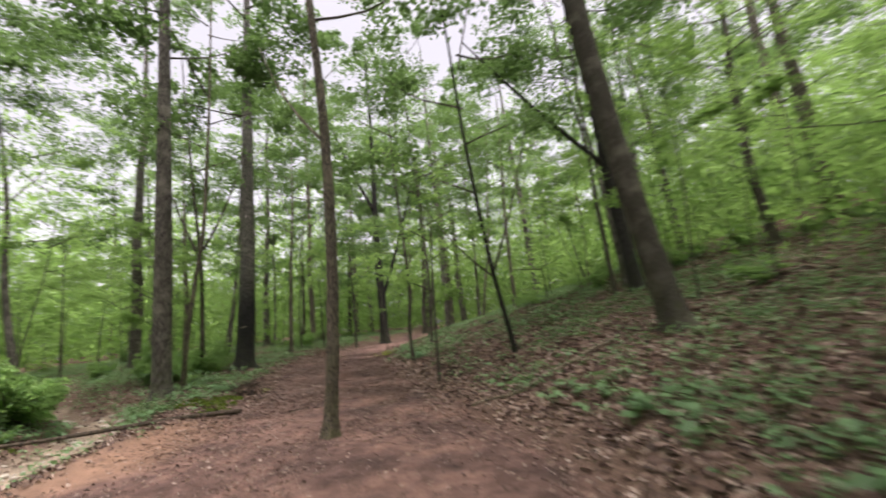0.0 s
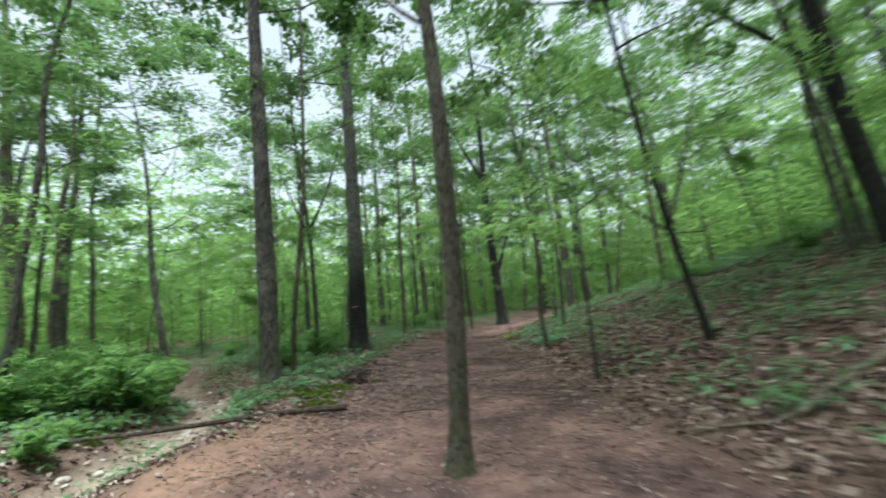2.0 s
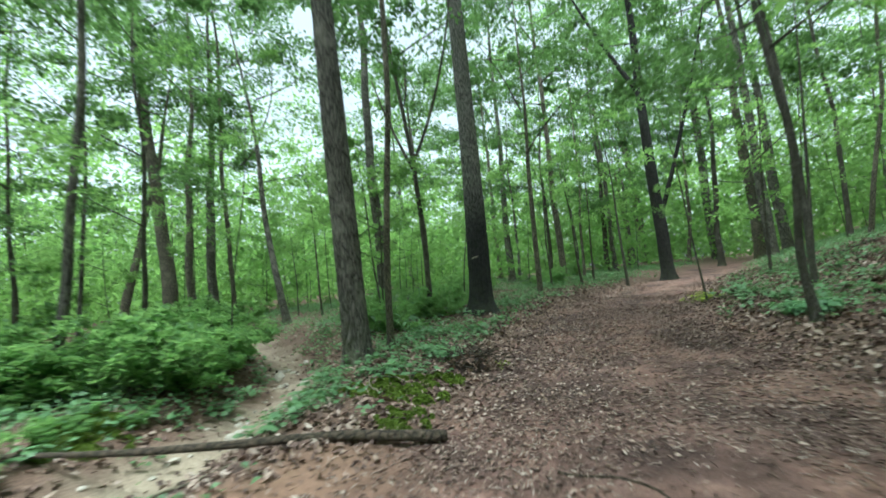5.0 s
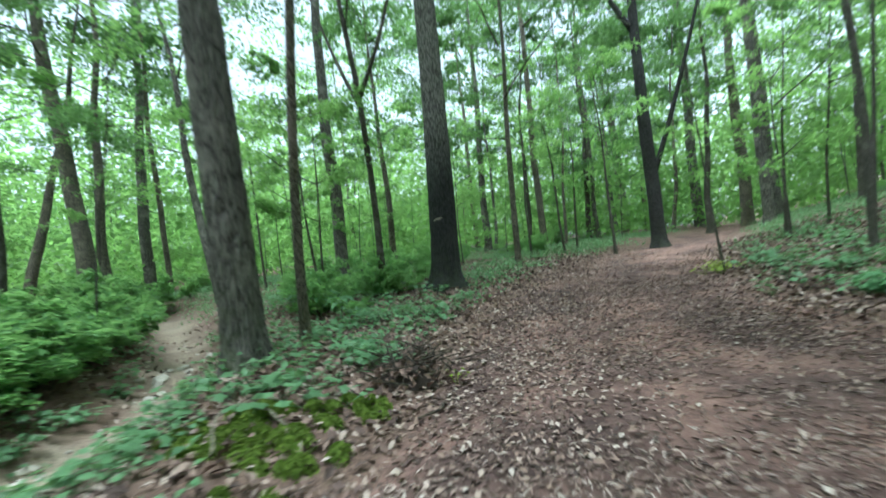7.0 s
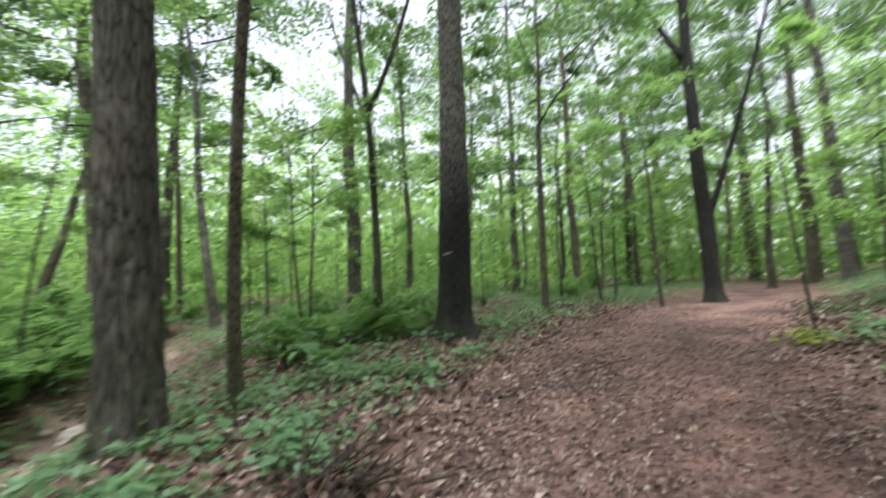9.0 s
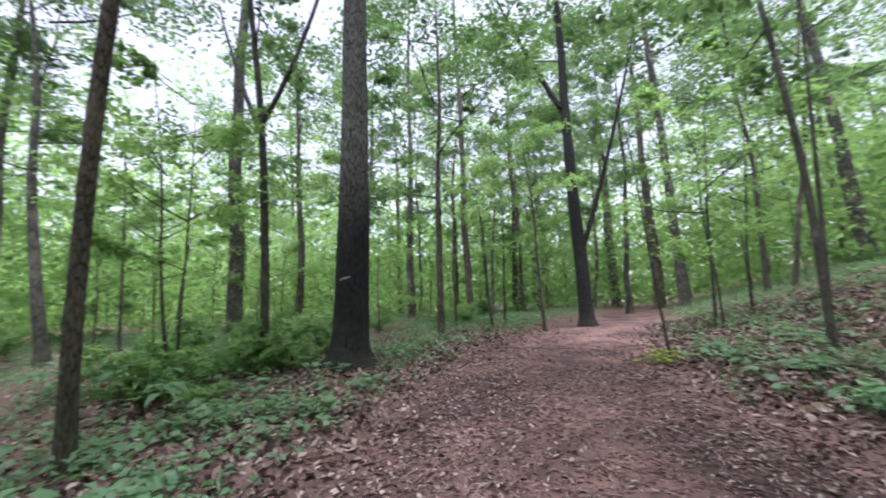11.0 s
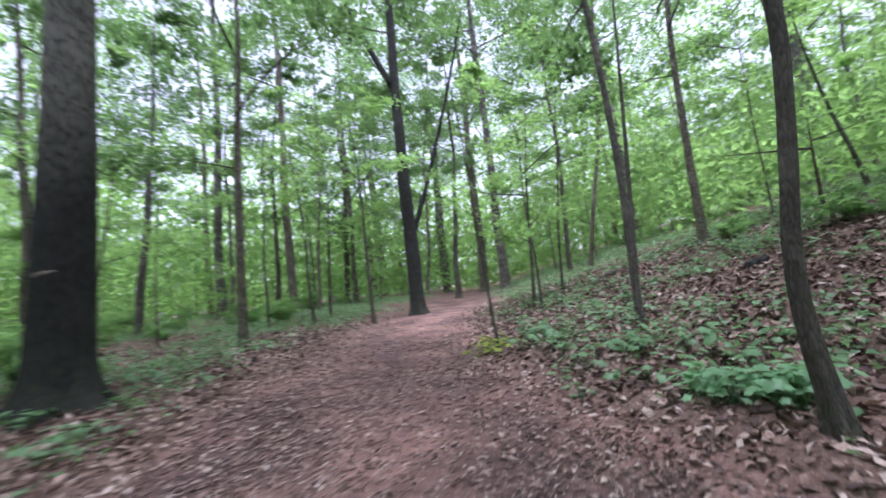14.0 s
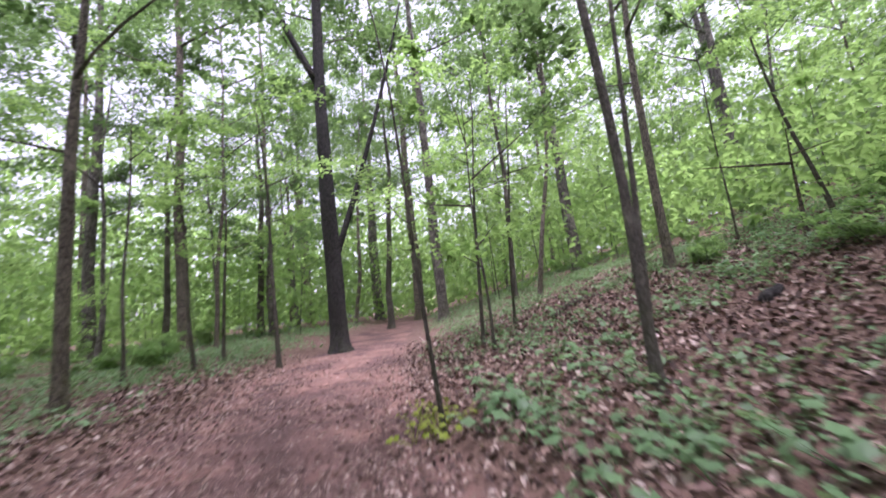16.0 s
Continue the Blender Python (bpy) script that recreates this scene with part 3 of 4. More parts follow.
bracket_line = np.array([(-7.59 + 0.2 * q, 15.77 + 0.07 * q * q * 4 + 0.05 * q, 1.55 + 0.06 * q) for q in np.linspace(-0.5, 0.5, 7)]) - [-7.68, 16.10, 0]
part("bracket_fungus", mesh_of("bracket_fungus", *tube(bracket_line, 0.016 * np.array([0.4, 0.9, 1.2, 1.1, 1.2, 0.8, 0.4]), 8, 2, 0.15), PALE_WOOD, True), black_tree[0], "pale bracket growth on black bark")
limb_part(*thin, BROWN_BARK, 4.6, 150, 45, 2.8, 0.03, 0.2)


# ---- the wood further off ----
def further_wood():
    rng = random.Random(11)
    taken = [(o.location.x, o.location.y) for o in scene.objects if o.parent is None and o.type == "EMPTY"]

    def free(x, y, gap, margin):
        left, right = float(smooth_interp(y, YL, XL)), float(smooth_interp(y, YR, XR))
        clear = not left - margin < x < right + margin
        return clear and min(math.hypot(x - p, y - q) for p, q in taken) > gap and float(brook_distance(np.array(x), np.array(y))) > 1.0

    made = 0
    while made < 92:
        a, d = rng.uniform(0, 2 * math.pi), 17 + 40 * rng.random() ** 0.8
        x, y = -4 + d * math.cos(a), 12 + d * math.sin(a)
        # most unseen trees behind the start stay in, to shade it
        if not (y > 6 or x < -8) and rng.random() < 0.2:
            continue
        if not free(x, y, 1.6, 3.0):
            continue
        taken.append((x, y))
        made += 1
        lx, ly = rng.gauss(0, 0.03), rng.gauss(0, 0.03)
        if rng.random() < 0.3:
            tall(x, y, lx, ly, rng.uniform(0.12, 0.22), group="trees of the wood")
        else:
            pole(x, y, lx, ly, rng.uniform(0.045, 0.09), group="young trees of the wood")
    # nearer young trees beyond the brook; unseen ones round the start, added for shade
    for count, (x0, x1, y0, y1) in ((11, (-22, -12.5, -2, 13)), (9, (3.5, 10, -8, 2)), (7, (-10, 3, -10, -3))):
        made = 0
        while made < count:
            x, y = rng.uniform(x0, x1), rng.uniform(y0, y1)
            if y > -2.5 and not free(x, y, 1.5, 1.8) or min(math.hypot(x - p, y - q) for p, q in taken) < 1.5:
                continue
            taken.append((x, y))
            made += 1
            (tall if made % 3 == 0 and y < 2.5 and x > -11 else pole)(x, y, rng.gauss(0, 0.03), rng.gauss(0, 0.03), rng.uniform(0.045, 0.08))
    made = 0
    while made < 105:
        if made < 18:
            x, y = rng.uniform(5.5, 15), rng.uniform(4, 17)
        elif rng.random() < 0.6:
            x, y = rng.uniform(-26, -9), rng.uniform(9, 44)
        elif rng.random() < 0.7:
            x, y = rng.uniform(4, 22), rng.uniform(9, 44)
        else:
            x, y = rng.uniform(-14, 10), rng.uniform(28, 48)
        if not free(x, y, 1.0, 3.2):
            continue
        taken.append((x, y))
        made += 1
        sapling(x, y, rng.gauss(0, 0.05), rng.gauss(0, 0.05), rng.uniform(0.015, 0.032), group="saplings of the wood")


further_wood()


def far_woods():
    """The green depth of the forest past the single trees."""
    rng = np.random.RandomState(5)
    clumps, each = 9500, 20
    a = rng.uniform(0, 2 * np.pi, clumps)
    d = 24 + 42 * rng.uniform(0, 1, clumps)
    cx, cy = -4 + d * np.cos(a), 12 + d * np.sin(a)
    cz = base_height(cx, cy) + 0.4 + np.where(rng.uniform(0, 1, clumps) < 0.58, 7.5 * rng.uniform(0, 1, clumps), 3.0 + 21.0 * rng.uniform(0, 1, clumps))
    # the low green veil at head height and on the slope
    a, d = rng.uniform(-0.9, 4.2, 2600), rng.uniform(22, 42, 2600)
    vx, vy = -4 + d * np.cos(a), 12 + d * np.sin(a)
    cx, cy = np.concatenate([cx, vx]), np.concatenate([cy, vy])
    cz = np.concatenate([cz, base_height(vx, vy) + 0.3 + 5.0 * rng.uniform(0, 1, 2600)])
    a, d = rng.uniform(-0.75, 1.0, 900), rng.uniform(13, 26, 900)
    hx, hy = -4 + d * np.cos(a), 12 + d * np.sin(a)
    far_up = hx > smooth_interp(hy, YR, XR) + 7.5
    hx, hy = hx[far_up], hy[far_up]
    cx, cy = np.concatenate([cx, hx]), np.concatenate([cy, hy])
    cz = np.concatenate([cz, base_height(hx, hy) + 0.25 + 2.6 * rng.uniform(0, 1, len(hx))])
    # the wood that closes the view on all sides
    a, d = rng.uniform(0, 2 * np.pi, 5200), rng.uniform(50, 84, 5200)
    bx, by = -4 + d * np.cos(a), 12 + d * np.sin(a)
    cx, cy = np.concatenate([cx, bx]), np.concatenate([cy, by])
    cz = np.concatenate([cz, base_height(bx, by) + 0.3 + 19.0 * rng.uniform(0, 1, 5200) ** 1.3])
    left, right = smooth_interp(cy, YL, XL), smooth_interp(cy, YR, XR)
    open_way = (cx > left - 2.5) & (cx < right + 2.5) & (cy < 40) & (cz < 8)
    cx, cy, cz = cx[~open_way], cy[~open_way], cz[~open_way]
    c = np.repeat(np.stack([cx, cy, cz], -1), each, 0)
    p = c + rng.normal(0, 1, c.shape) * [1.25, 1.25, 0.35]
    up = np.stack([rng.normal(0, 0.9, len(p)), rng.normal(0, 0.9, len(p)), np.ones(len(p))], -1)
    v, f = leaves(p, up, rng.uniform(0.25, 0.52, len(p)) * (0.5 + 0.014 * np.hypot(p[:, 0], p[:, 1] - 12) + 0.035 * np.clip(np.hypot(p[:, 0], p[:, 1] - 12) - 48, 0, 30)), rng)
    # the far foliage takes the leaf colour brightened for light behind it
    tagged(new("far_woods", mesh_of("far_woods", v, f, LIT_UNDER)), "green foliage of the deep forest, toned lighter as if lit", "far woods", kind="stuff")


far_woods()

# ---- undergrowth ----


def shrub_kind(seed, tall_, spread, count, size, mat):
    rng = np.random.RandomState(seed)
    stems, pts = [], []
    for k in range(4):
        az, out = rng.uniform(0, 6.28), rng.uniform(0.3, 1.0) * spread
        h = tall_ * rng.uniform(0.6, 1.1)
        s = np.linspace(0, 1, 6)
        line = np.stack([out * s ** 1.5 * math.cos(az), out * s ** 1.5 * math.sin(az), h * s - 0.05], -1)
        stems.append(mesh_of("stem", *tube(line, 0.012 * (1.1 - s), 5), SMOOTH_BARK))
        for q in range(6):
            f = 0.3 + 0.7 * q / 5
            st = line[0] + (line[-1] - line[0]) * f
            b = rng.uniform(0, 6.28)
            pts.append(spray(rng, st, np.array([math.cos(b), math.sin(b), 0.25]), spread * 0.55, 0.1, count // 24, spread * 0.25, 0.05))
    pts = np.concatenate(pts)
    pts[:, 2] = np.maximum(pts[:, 2], 0.03)
    up = np.stack([rng.normal(0, 0.4, len(pts)), rng.normal(0, 0.4, len(pts)), np.ones(len(pts))], -1)
    v, f = leaves(pts, up, rng.uniform(0.7, 1.2, len(pts)) * size, rng)
    return stems, mesh_of("foliage", v, f, mat)


SHRUBS = [shrub_kind(70 + i, 0.95, 0.85, 1350, 0.115, SHRUB) for i in range(5)]
SHRUB_COUNT = [0]


def shrub(x, y, scale):
    k = SHRUB_COUNT[0]
    SHRUB_COUNT[0] += 1
    base = new("shrub")
    base.matrix_basis = pose(x, y, floor_z(x, y), 0, 0, k * 77) @ Matrix.Diagonal((scale, scale, scale * (0.65 + (k * 17 % 60) / 100), 1))
    stems, foliage = SHRUBS[k % 5]
    for stem in stems:
        part("stem", stem, base)
    part("foliage", foliage, base)
    tagged(base, "dense green leafy shrub in the undergrowth by the brook", "shrub", "shrubs of the undergrowth")


def shrubbery():
    rng = random.Random(21)
    made = 0
    while made < 80:
        i, f = rng.randrange(1, 6), rng.random()
        x = BROOK[i][0] + (BROOK[i + 1][0] - BROOK[i][0]) * f - 1.0 - 5.0 * rng.random() ** 1.4
        y = BROOK[i][1] + (BROOK[i + 1][1] - BROOK[i][1]) * f + 0.5 * rng.random()
        if float(brook_distance(np.array(x), np.array(y))) < 0.9 or y < 4.5 or (x > -10.5 and y < 8.2 - 0.1 * (x + 8)):
            continue
        shrub(x, y, rng.uniform(0.5, 1.2))
        made += 1
    made = 0
    while made < 40:
        x, y = rng.uniform(-24, -8), rng.uniform(12, 36)
        if float(brook_distance(np.array(x), np.array(y))) < 1.0 or x > float(smooth_interp(y, YL, XL)) - 2.6:
            continue
        shrub(x, y, rng.uniform(0.5, 0.95))
        made += 1
    for _ in range(22):
        shrub(rng.uniform(-11.5, -8.0), rng.uniform(12.6, 17.4), rng.uniform(0.4, 0.8))
    made = 0
    while made < 46:
        x, y = rng.uniform(-11.8, -7.5), rng.uniform(4.6, 9.6)
        if not 0.65 < float(brook_distance(np.array(x), np.array(y))) or x > np.interp(y, (4.6, 6.4, 8.0, 9.6), (-7.9, -7.5, -8.2, -9.2)):
            continue
        shrub(x, y, rng.uniform(0.26, 0.5))
        made += 1
    made = 0
    while made < 30:
        x, y = rng.uniform(3, 14), rng.uniform(5, 34)
        if x < float(smooth_interp(y, YR, XR)) + 4.5:
            continue
        shrub(x, y, rng.uniform(0.5, 0.9))
        made += 1


shrubbery()


def herb_kind(seed, count, tall_, size, mat):
    """A low herb: thin stalks, each with a lobed leaf of several points."""
    rng = np.random.RandomState(seed)
    made = []
    for k in range(count):
        az, out = rng.uniform(0, 6.28), rng.uniform(0.05, 1.0) * 0.26
        top = np.array([out * math.cos(az), out * math.sin(az), tall_ * rng.uniform(0.5, 1.0)])
        s = np.linspace(0, 1, 4)
        sv, sf = tube(np.stack([top[0] * s, top[1] * s, top[2] * s ** 0.8 - 0.02], -1), np.full(4, 0.0025), 4)
        sf = np.concatenate([sf[:, :3], sf[:, [0, 2, 3]]])
        r = size * rng.uniform(0.6, 1.15)
        n = 15
        ang = np.arange(n) * 2 * np.pi / n
        lobes = r * (0.78 + 0.22 * np.cos(ang * 5)) * (1 - 0.2 * np.cos(ang))
        tilt = Matrix.Rotation(az, 3, "Z") @ Matrix.Rotation(rng.normal(0.25, 0.25), 3, "Y") @ Matrix.Rotation(rng.normal(0, 0.2), 3, "X")
        ring = [tuple(top + np.array(tilt @ Vector((0.35 * r, 0, 0.03 * r))))]
        ring += [tuple(top + np.array(tilt @ Vector((lobes[i] * math.cos(ang[i]) + 0.5 * r, lobes[i] * math.sin(ang[i]), -0.12 * r * abs(math.sin(ang[i])) - 0.1 * lobes[i])))) for i in range(n)]
        made.append(mesh_of("leaf", *joined([(sv, sf), (ring, [(0, 1 + i, 1 + (i + 1) % n) for i in range(n)])]), mat))
    return made


HERBS = [herb_kind(90 + i, 7, 0.19, 0.056, HERB) for i in range(6)]
FRESHES = [herb_kind(96 + i, 8, 0.22, 0.058, FRESH) for i in range(3)]
LIMES = [herb_kind(99, 7, 0.2, 0.055, LIME)]
HERB_COUNT = [0]


def herb(x, y, scale, kinds=HERBS, label="low green herb with broad lobed leaves among dead leaves", patch=None):
    k = HERB_COUNT[0]
    HERB_COUNT[0] += 1
    m = pose(x, y, floor_z(x, y), 0, 0, k * 67) @ Matrix.Diagonal((scale, scale, scale, 1))
    if patch is not None:
        turn = np.array(m)
        for blade in kinds[k % len(kinds)]:
            v, f = np.empty(len(blade.vertices) * 3, np.float32), np.empty(len(blade.loops), np.int32)
            blade.vertices.foreach_get("co", v)
            blade.loops.foreach_get("vertex_index", f)
            patch.append((v.reshape(-1, 3) @ turn[:3, :3].T + turn[:3, 3], f.reshape(-1, 3)))
        return
    base = new("herb")
    base.matrix_basis = m
    for blade in kinds[k % len(kinds)]:
        part("leaf", blade, base)
    tagged(base, label, "herb", "herbs of the forest floor")


def herbs():
    rng = random.Random(31)
    patch = []
    # bright patch under the leaning bank tree
    for _ in range(30):
        f = rng.random()
        herb(-0.9 - 0.3 * f + rng.gauss(0, 0.1), 13.75 + 0.65 * f + rng.gauss(0, 0.1), rng.uniform(0.75, 1.2), FRESHES, "bright green broad-leaved herb at the foot of a tree")
    for _ in range(52):
        y = rng.uniform(14.5, 21)
        x = float(smooth_interp(y, YR, XR)) + 0.4 + abs(rng.gauss(0, 1.5))
        herb(x, y, rng.uniform(0.7, 1.35))
    for _ in range(70):
        y = rng.uniform(9.6, 15.5)
        x = float(smooth_interp(y, YL, XL)) - 0.5 - abs(rng.gauss(0, 1.2))
        if float(brook_distance(np.array(x), np.array(y))) > 0.8:
            herb(x, y, rng.uniform(0.7, 1.4))
    for _ in range(30):
        y = rng.uniform(8.3, 11.2)
        x = float(np.interp(y, (8.6, 10.4, 12.0), (-7.3, -8.6, -11.0))) + 0.75 + 0.5 * rng.random()
        herb(x, y, rng.uniform(0.6, 1.1))
    for _ in range(40):
        y = rng.uniform(2.5, 7)
        x = float(smooth_interp(y, YR, XR)) + 0.8 + abs(rng.gauss(0, 1.2))
        herb(x, y, rng.uniform(0.8, 1.5), patch=patch)
    for _ in range(45):
        y = rng.uniform(3.0, 11)
        x = float(smooth_interp(y, YR, XR)) + 0.7 + abs(rng.gauss(0, 1.5))
        herb(x, y, rng.uniform(0.7, 1.3), patch=patch)
    for x, y in ((-0.95, 15.7), (-1.37, 16.7), (-0.9, 15.2), (-1.5, 17.1), (-1.85, 15.4)):
        for _ in range(4):
            herb(x + rng.gauss(0, 0.22), y + rng.gauss(0, 0.22), rng.uniform(0.8, 1.4))
    for _ in range(22):
        f = rng.random()
        herb(-8.1 - 1.9 * f + rng.gauss(0, 0.12), 9.0 + 1.9 * f + rng.gauss(0, 0.12), rng.uniform(0.7, 1.2))
    for _ in range(22):
        f = rng.random()
        herb(-6.1 - 0.8 * f + rng.gauss(0, 0.15), 8.9 + 1.0 * f + rng.gauss(0, 0.15), rng.uniform(0.6, 1.0))
    # herbs on the far bank of the brook
    made = 0
    while made < 60:
        x, y = rng.uniform(-10.5, -7.5), rng.uniform(5.2, 9.4)
        if float(brook_distance(np.array(x), np.array(y))) > 0.55 and x < np.interp(y, (5.2, 8.0, 9.4), (-7.5, -7.9, -8.6)):
            herb(x, y, rng.uniform(0.7, 1.3), patch=patch)
            made += 1
    # the green fringe behind the hump and round the foot of the bank tree
    for _ in range(20):
        f = rng.random()
        herb(-5.65 - 0.75 * f + rng.gauss(0, 0.1), 11.15 + 0.5 * f + rng.gauss(0, 0.1), rng.uniform(0.6, 1.0))
    for _ in range(16):
        f = rng.random()
        herb(-5.7 - 0.8 * f + rng.gauss(0, 0.08), 10.75 - 0.35 * f + rng.gauss(0, 0.08), rng.uniform(0.5, 0.9))
    herb(-4.85, 11.2, 0.7, LIMES, "single bright yellow-green tuft at the edge of the trail")
    for _ in range(10):
        herb(-2.4 + rng.gauss(0, 0.12), 17.5 + rng.gauss(0, 0.3), rng.uniform(0.8, 1.3), LIMES, "yellow-green tuft of leaves beside a crooked sapling")
    # more of them on the upper bank, past counting
    for _ in range(240):
        y = rng.uniform(9.0, 27.0)
        x = float(smooth_interp(y, YR, XR)) + 1.0 + 7.5 * rng.random() ** 0.8
        herb(x, y, rng.uniform(0.6, 1.3), patch=patch)
    for _ in range(130):
        y = rng.uniform(12.0, 22.0)
        x = float(smooth_interp(y, YL, XL)) - 0.8 - 4.0 * rng.random()
        herb(x, y, rng.uniform(0.6, 1.2), patch=patch)
    tagged(new("herb_patch", mesh_of("herb_patch", *joined(patch), HERB)), "scattered low green herbs among the dead leaves", "herbs", kind="stuff")


herbs()


def broad_leaf_seedling(x, y, seed):
    """A seedling with a few long level leaves."""
    rng = np.random.RandomState(seed)
    base = new("seedling")
    base.matrix_basis = pose(x, y, floor_z(x, y))
    s = np.linspace(0, 1, 6)
    part("stem", mesh_of("stem", *tube(np.stack([0.05 * s, 0.03 * s * s, 0.5 * s - 0.03], -1), 0.006 * (1.3 - s), 6), SMOOTH_BARK), base)
    for k in range(8):
        az, h, ln, w = k * 2.4 + rng.uniform(-0.3, 0.3), rng.uniform(0.36, 0.5), rng.uniform(0.2, 0.32), rng.uniform(0.09, 0.13)
        rows = []
        for t in np.linspace(0, 1, 7):
            half = w * 0.5 * math.sin(math.pi * min(1, 0.04 + t) ** 0.8)
            z = h + 0.06 * t - 0.16 * t * t
            for side in (-1, 0, 1):
                px, py = 0.05 + ln * t, side * half
                rows.append((px * math.cos(az) - py * math.sin(az), px * math.sin(az) + py * math.cos(az), z + 0.12 * abs(side) * half))
        faces = [(3 * i + j, 3 * i + j + 1, 3 * i + j + 4, 3 * i + j + 3) for i in range(6) for j in range(2)]
        part("leaf", mesh_of("leaf", rows, faces, HERB), base)
    tagged(base, "broad-leaved green seedling in the undergrowth", "seedling", "broad-leaved seedlings")


for k, (x, y) in enumerate(((-10.1, 13.5), (-9.4, 13.3), (-8.9, 13.6), (-8.4, 12.9), (-7.6, 12.6), (-10.9, 13.2))):
    broad_leaf_seedling(x, y, 300 + k)


def low_green():
    """Small leaves of seedlings and creepers too many to count."""
    rng = np.random.RandomState(8)
    n = 50000
    x, y = rng.uniform(-24, 12, n), rng.uniform(2, 40, n)
    left, right = smooth_interp(y, YL, XL), smooth_interp(y, YR, XR)
    west = np.clip((left - x - 0.2) / 1.4, 0, 1)
    east = np.clip((x - right - 0.3) / 1.2, 0, 1) * np.interp(x - right, [0, 3, 6, 12], [0.42, 0.5, 0.95, 1.2])
    patchy = np.clip(rough(x, y, 0.7, 12) * 2.2 + 0.6, 0.05, 1)
    dry_bed = np.clip(brook_distance(x, y) / 0.7 - 0.4, 0, 1)
    by_log = (x > -9.4) & (x < -4) & (np.abs(y - 8.92 - 0.544 * (x + 4.33)) < 0.5)
    keep = rng.uniform(0, 1, n) < (west + east) * patchy * dry_bed * ~by_log
    x, y = x[keep], y[keep]
    cx, cy = np.repeat(x, 5) + rng.normal(0, 0.11, len(x) * 5), np.repeat(y, 5) + rng.normal(0, 0.11, len(x) * 5)
    lift = rng.uniform(0.02, 0.22, len(cx))
    p = np.stack([cx, cy, height(cx, cy) + lift], -1)
    up = np.stack([rng.normal(0, 0.35, len(p)), rng.normal(0, 0.35, len(p)), np.ones(len(p))], -1)
    v, f = leaves(p, up, rng.uniform(0.05, 0.12, len(p)), rng, 0.7)
    tagged(new("ground_cover", mesh_of("ground_cover", v, f, HERB)), "low green seedlings and creepers covering the woodland floor", "undergrowth", kind="stuff")


low_green()


def litter():
    rng = np.random.RandomState(9)
    n = 330000
    x, y = rng.uniform(-14, 13, n), rng.uniform(-6, 26, n)
    fade = np.clip((13.5 - np.abs(x + 0.5)) / 6.0, 0, 1) * np.clip((y + 6) / 7.0, 0, 1) * np.clip((26 - y) / 5.0, 0, 1)
    t = trail_share(x, y)
    trodden = np.interp(y, [0, 8, 10.5, 40], [0.03, 0.12, 0.95, 0.6])
    middle = np.clip(np.abs(x - (smooth_interp(y, YL, XL) + smooth_interp(y, YR, XR)) / 2 - 0.4) / 1.3, 0.18, 1)
    dense = (1 - t) * 0.85 + t * trodden * middle
    dense = dense * fade * np.clip(brook_distance(x, y) / 0.6 - 0.3, 0.3, 1) * np.where(x < smooth_interp(y, YL, XL) - 2.0, 0.45, 1.0)
    bare = np.clip(1.3 - np.hypot((x + 4.9) / 0.9, (y - 6.3) / 2.0), 0, 0.85)
    keep = rng.uniform(0, 1, n) < dense * (1 - bare)
    x, y = x[keep], y[keep]
    p = np.stack([x, y, height(x, y) + rng.uniform(0.006, 0.03, len(x))], -1)
    loose = 0.3 + 0.35 * (1 - trail_share(x, y))
    up = np.stack([rng.normal(0, 1, len(p)) * loose, rng.normal(0, 1, len(p)) * loose, np.ones(len(p))], -1)
    p[:, 2] += 0.03 * rng.uniform(0, 1, len(p)) ** 2 * (1 - trail_share(x, y))
    size = rng.uniform(0.045, 0.12, len(p)) * (1 - 0.4 * trail_share(x, y)) * np.where(x > smooth_interp(y, YR, XR), 1.06, 1.0)
    v, f = leaves(p, up, size, rng, 0.55, rng.uniform(-0.1, 0.25, (len(p), 1)))
    tagged(new("leaf_litter", mesh_of("leaf_litter", v, f, LITTER)), "brown and tan dead leaves strewn over the floor", "leaf litter", kind="stuff")


litter()


def mulch():
    """Chips and torn bits on the trail."""
    rng = np.random.RandomState(19)
    n = 260000
    x, y = rng.uniform(-7, 2, n), rng.uniform(3, 20, n)
    keep = rng.uniform(0, 1, n) < trail_share(x, y) * np.interp(y, [0, 7, 10, 24], [0.1, 0.3, 0.9, 0.5]) * np.clip(0.62 + 2.0 * rough(x, y, 0.9, 23), 0.12, 1)
    x, y = x[keep], y[keep]
    p = np.stack([x, y, height(x, y) + rng.uniform(0.003, 0.012, len(x))], -1)
    up = np.stack([rng.normal(0, 0.25, len(p)), rng.normal(0, 0.25, len(p)), np.ones(len(p))], -1)
    v, f = leaves(p, up, rng.uniform(0.025, 0.095, len(p)), rng, 0.17, 0.05)
    tagged(new("wood_chips", mesh_of("wood_chips", v, f, MULCH)), "small brown chips and torn leaves trodden into the trail", "wood chips", kind="stuff")


mulch()

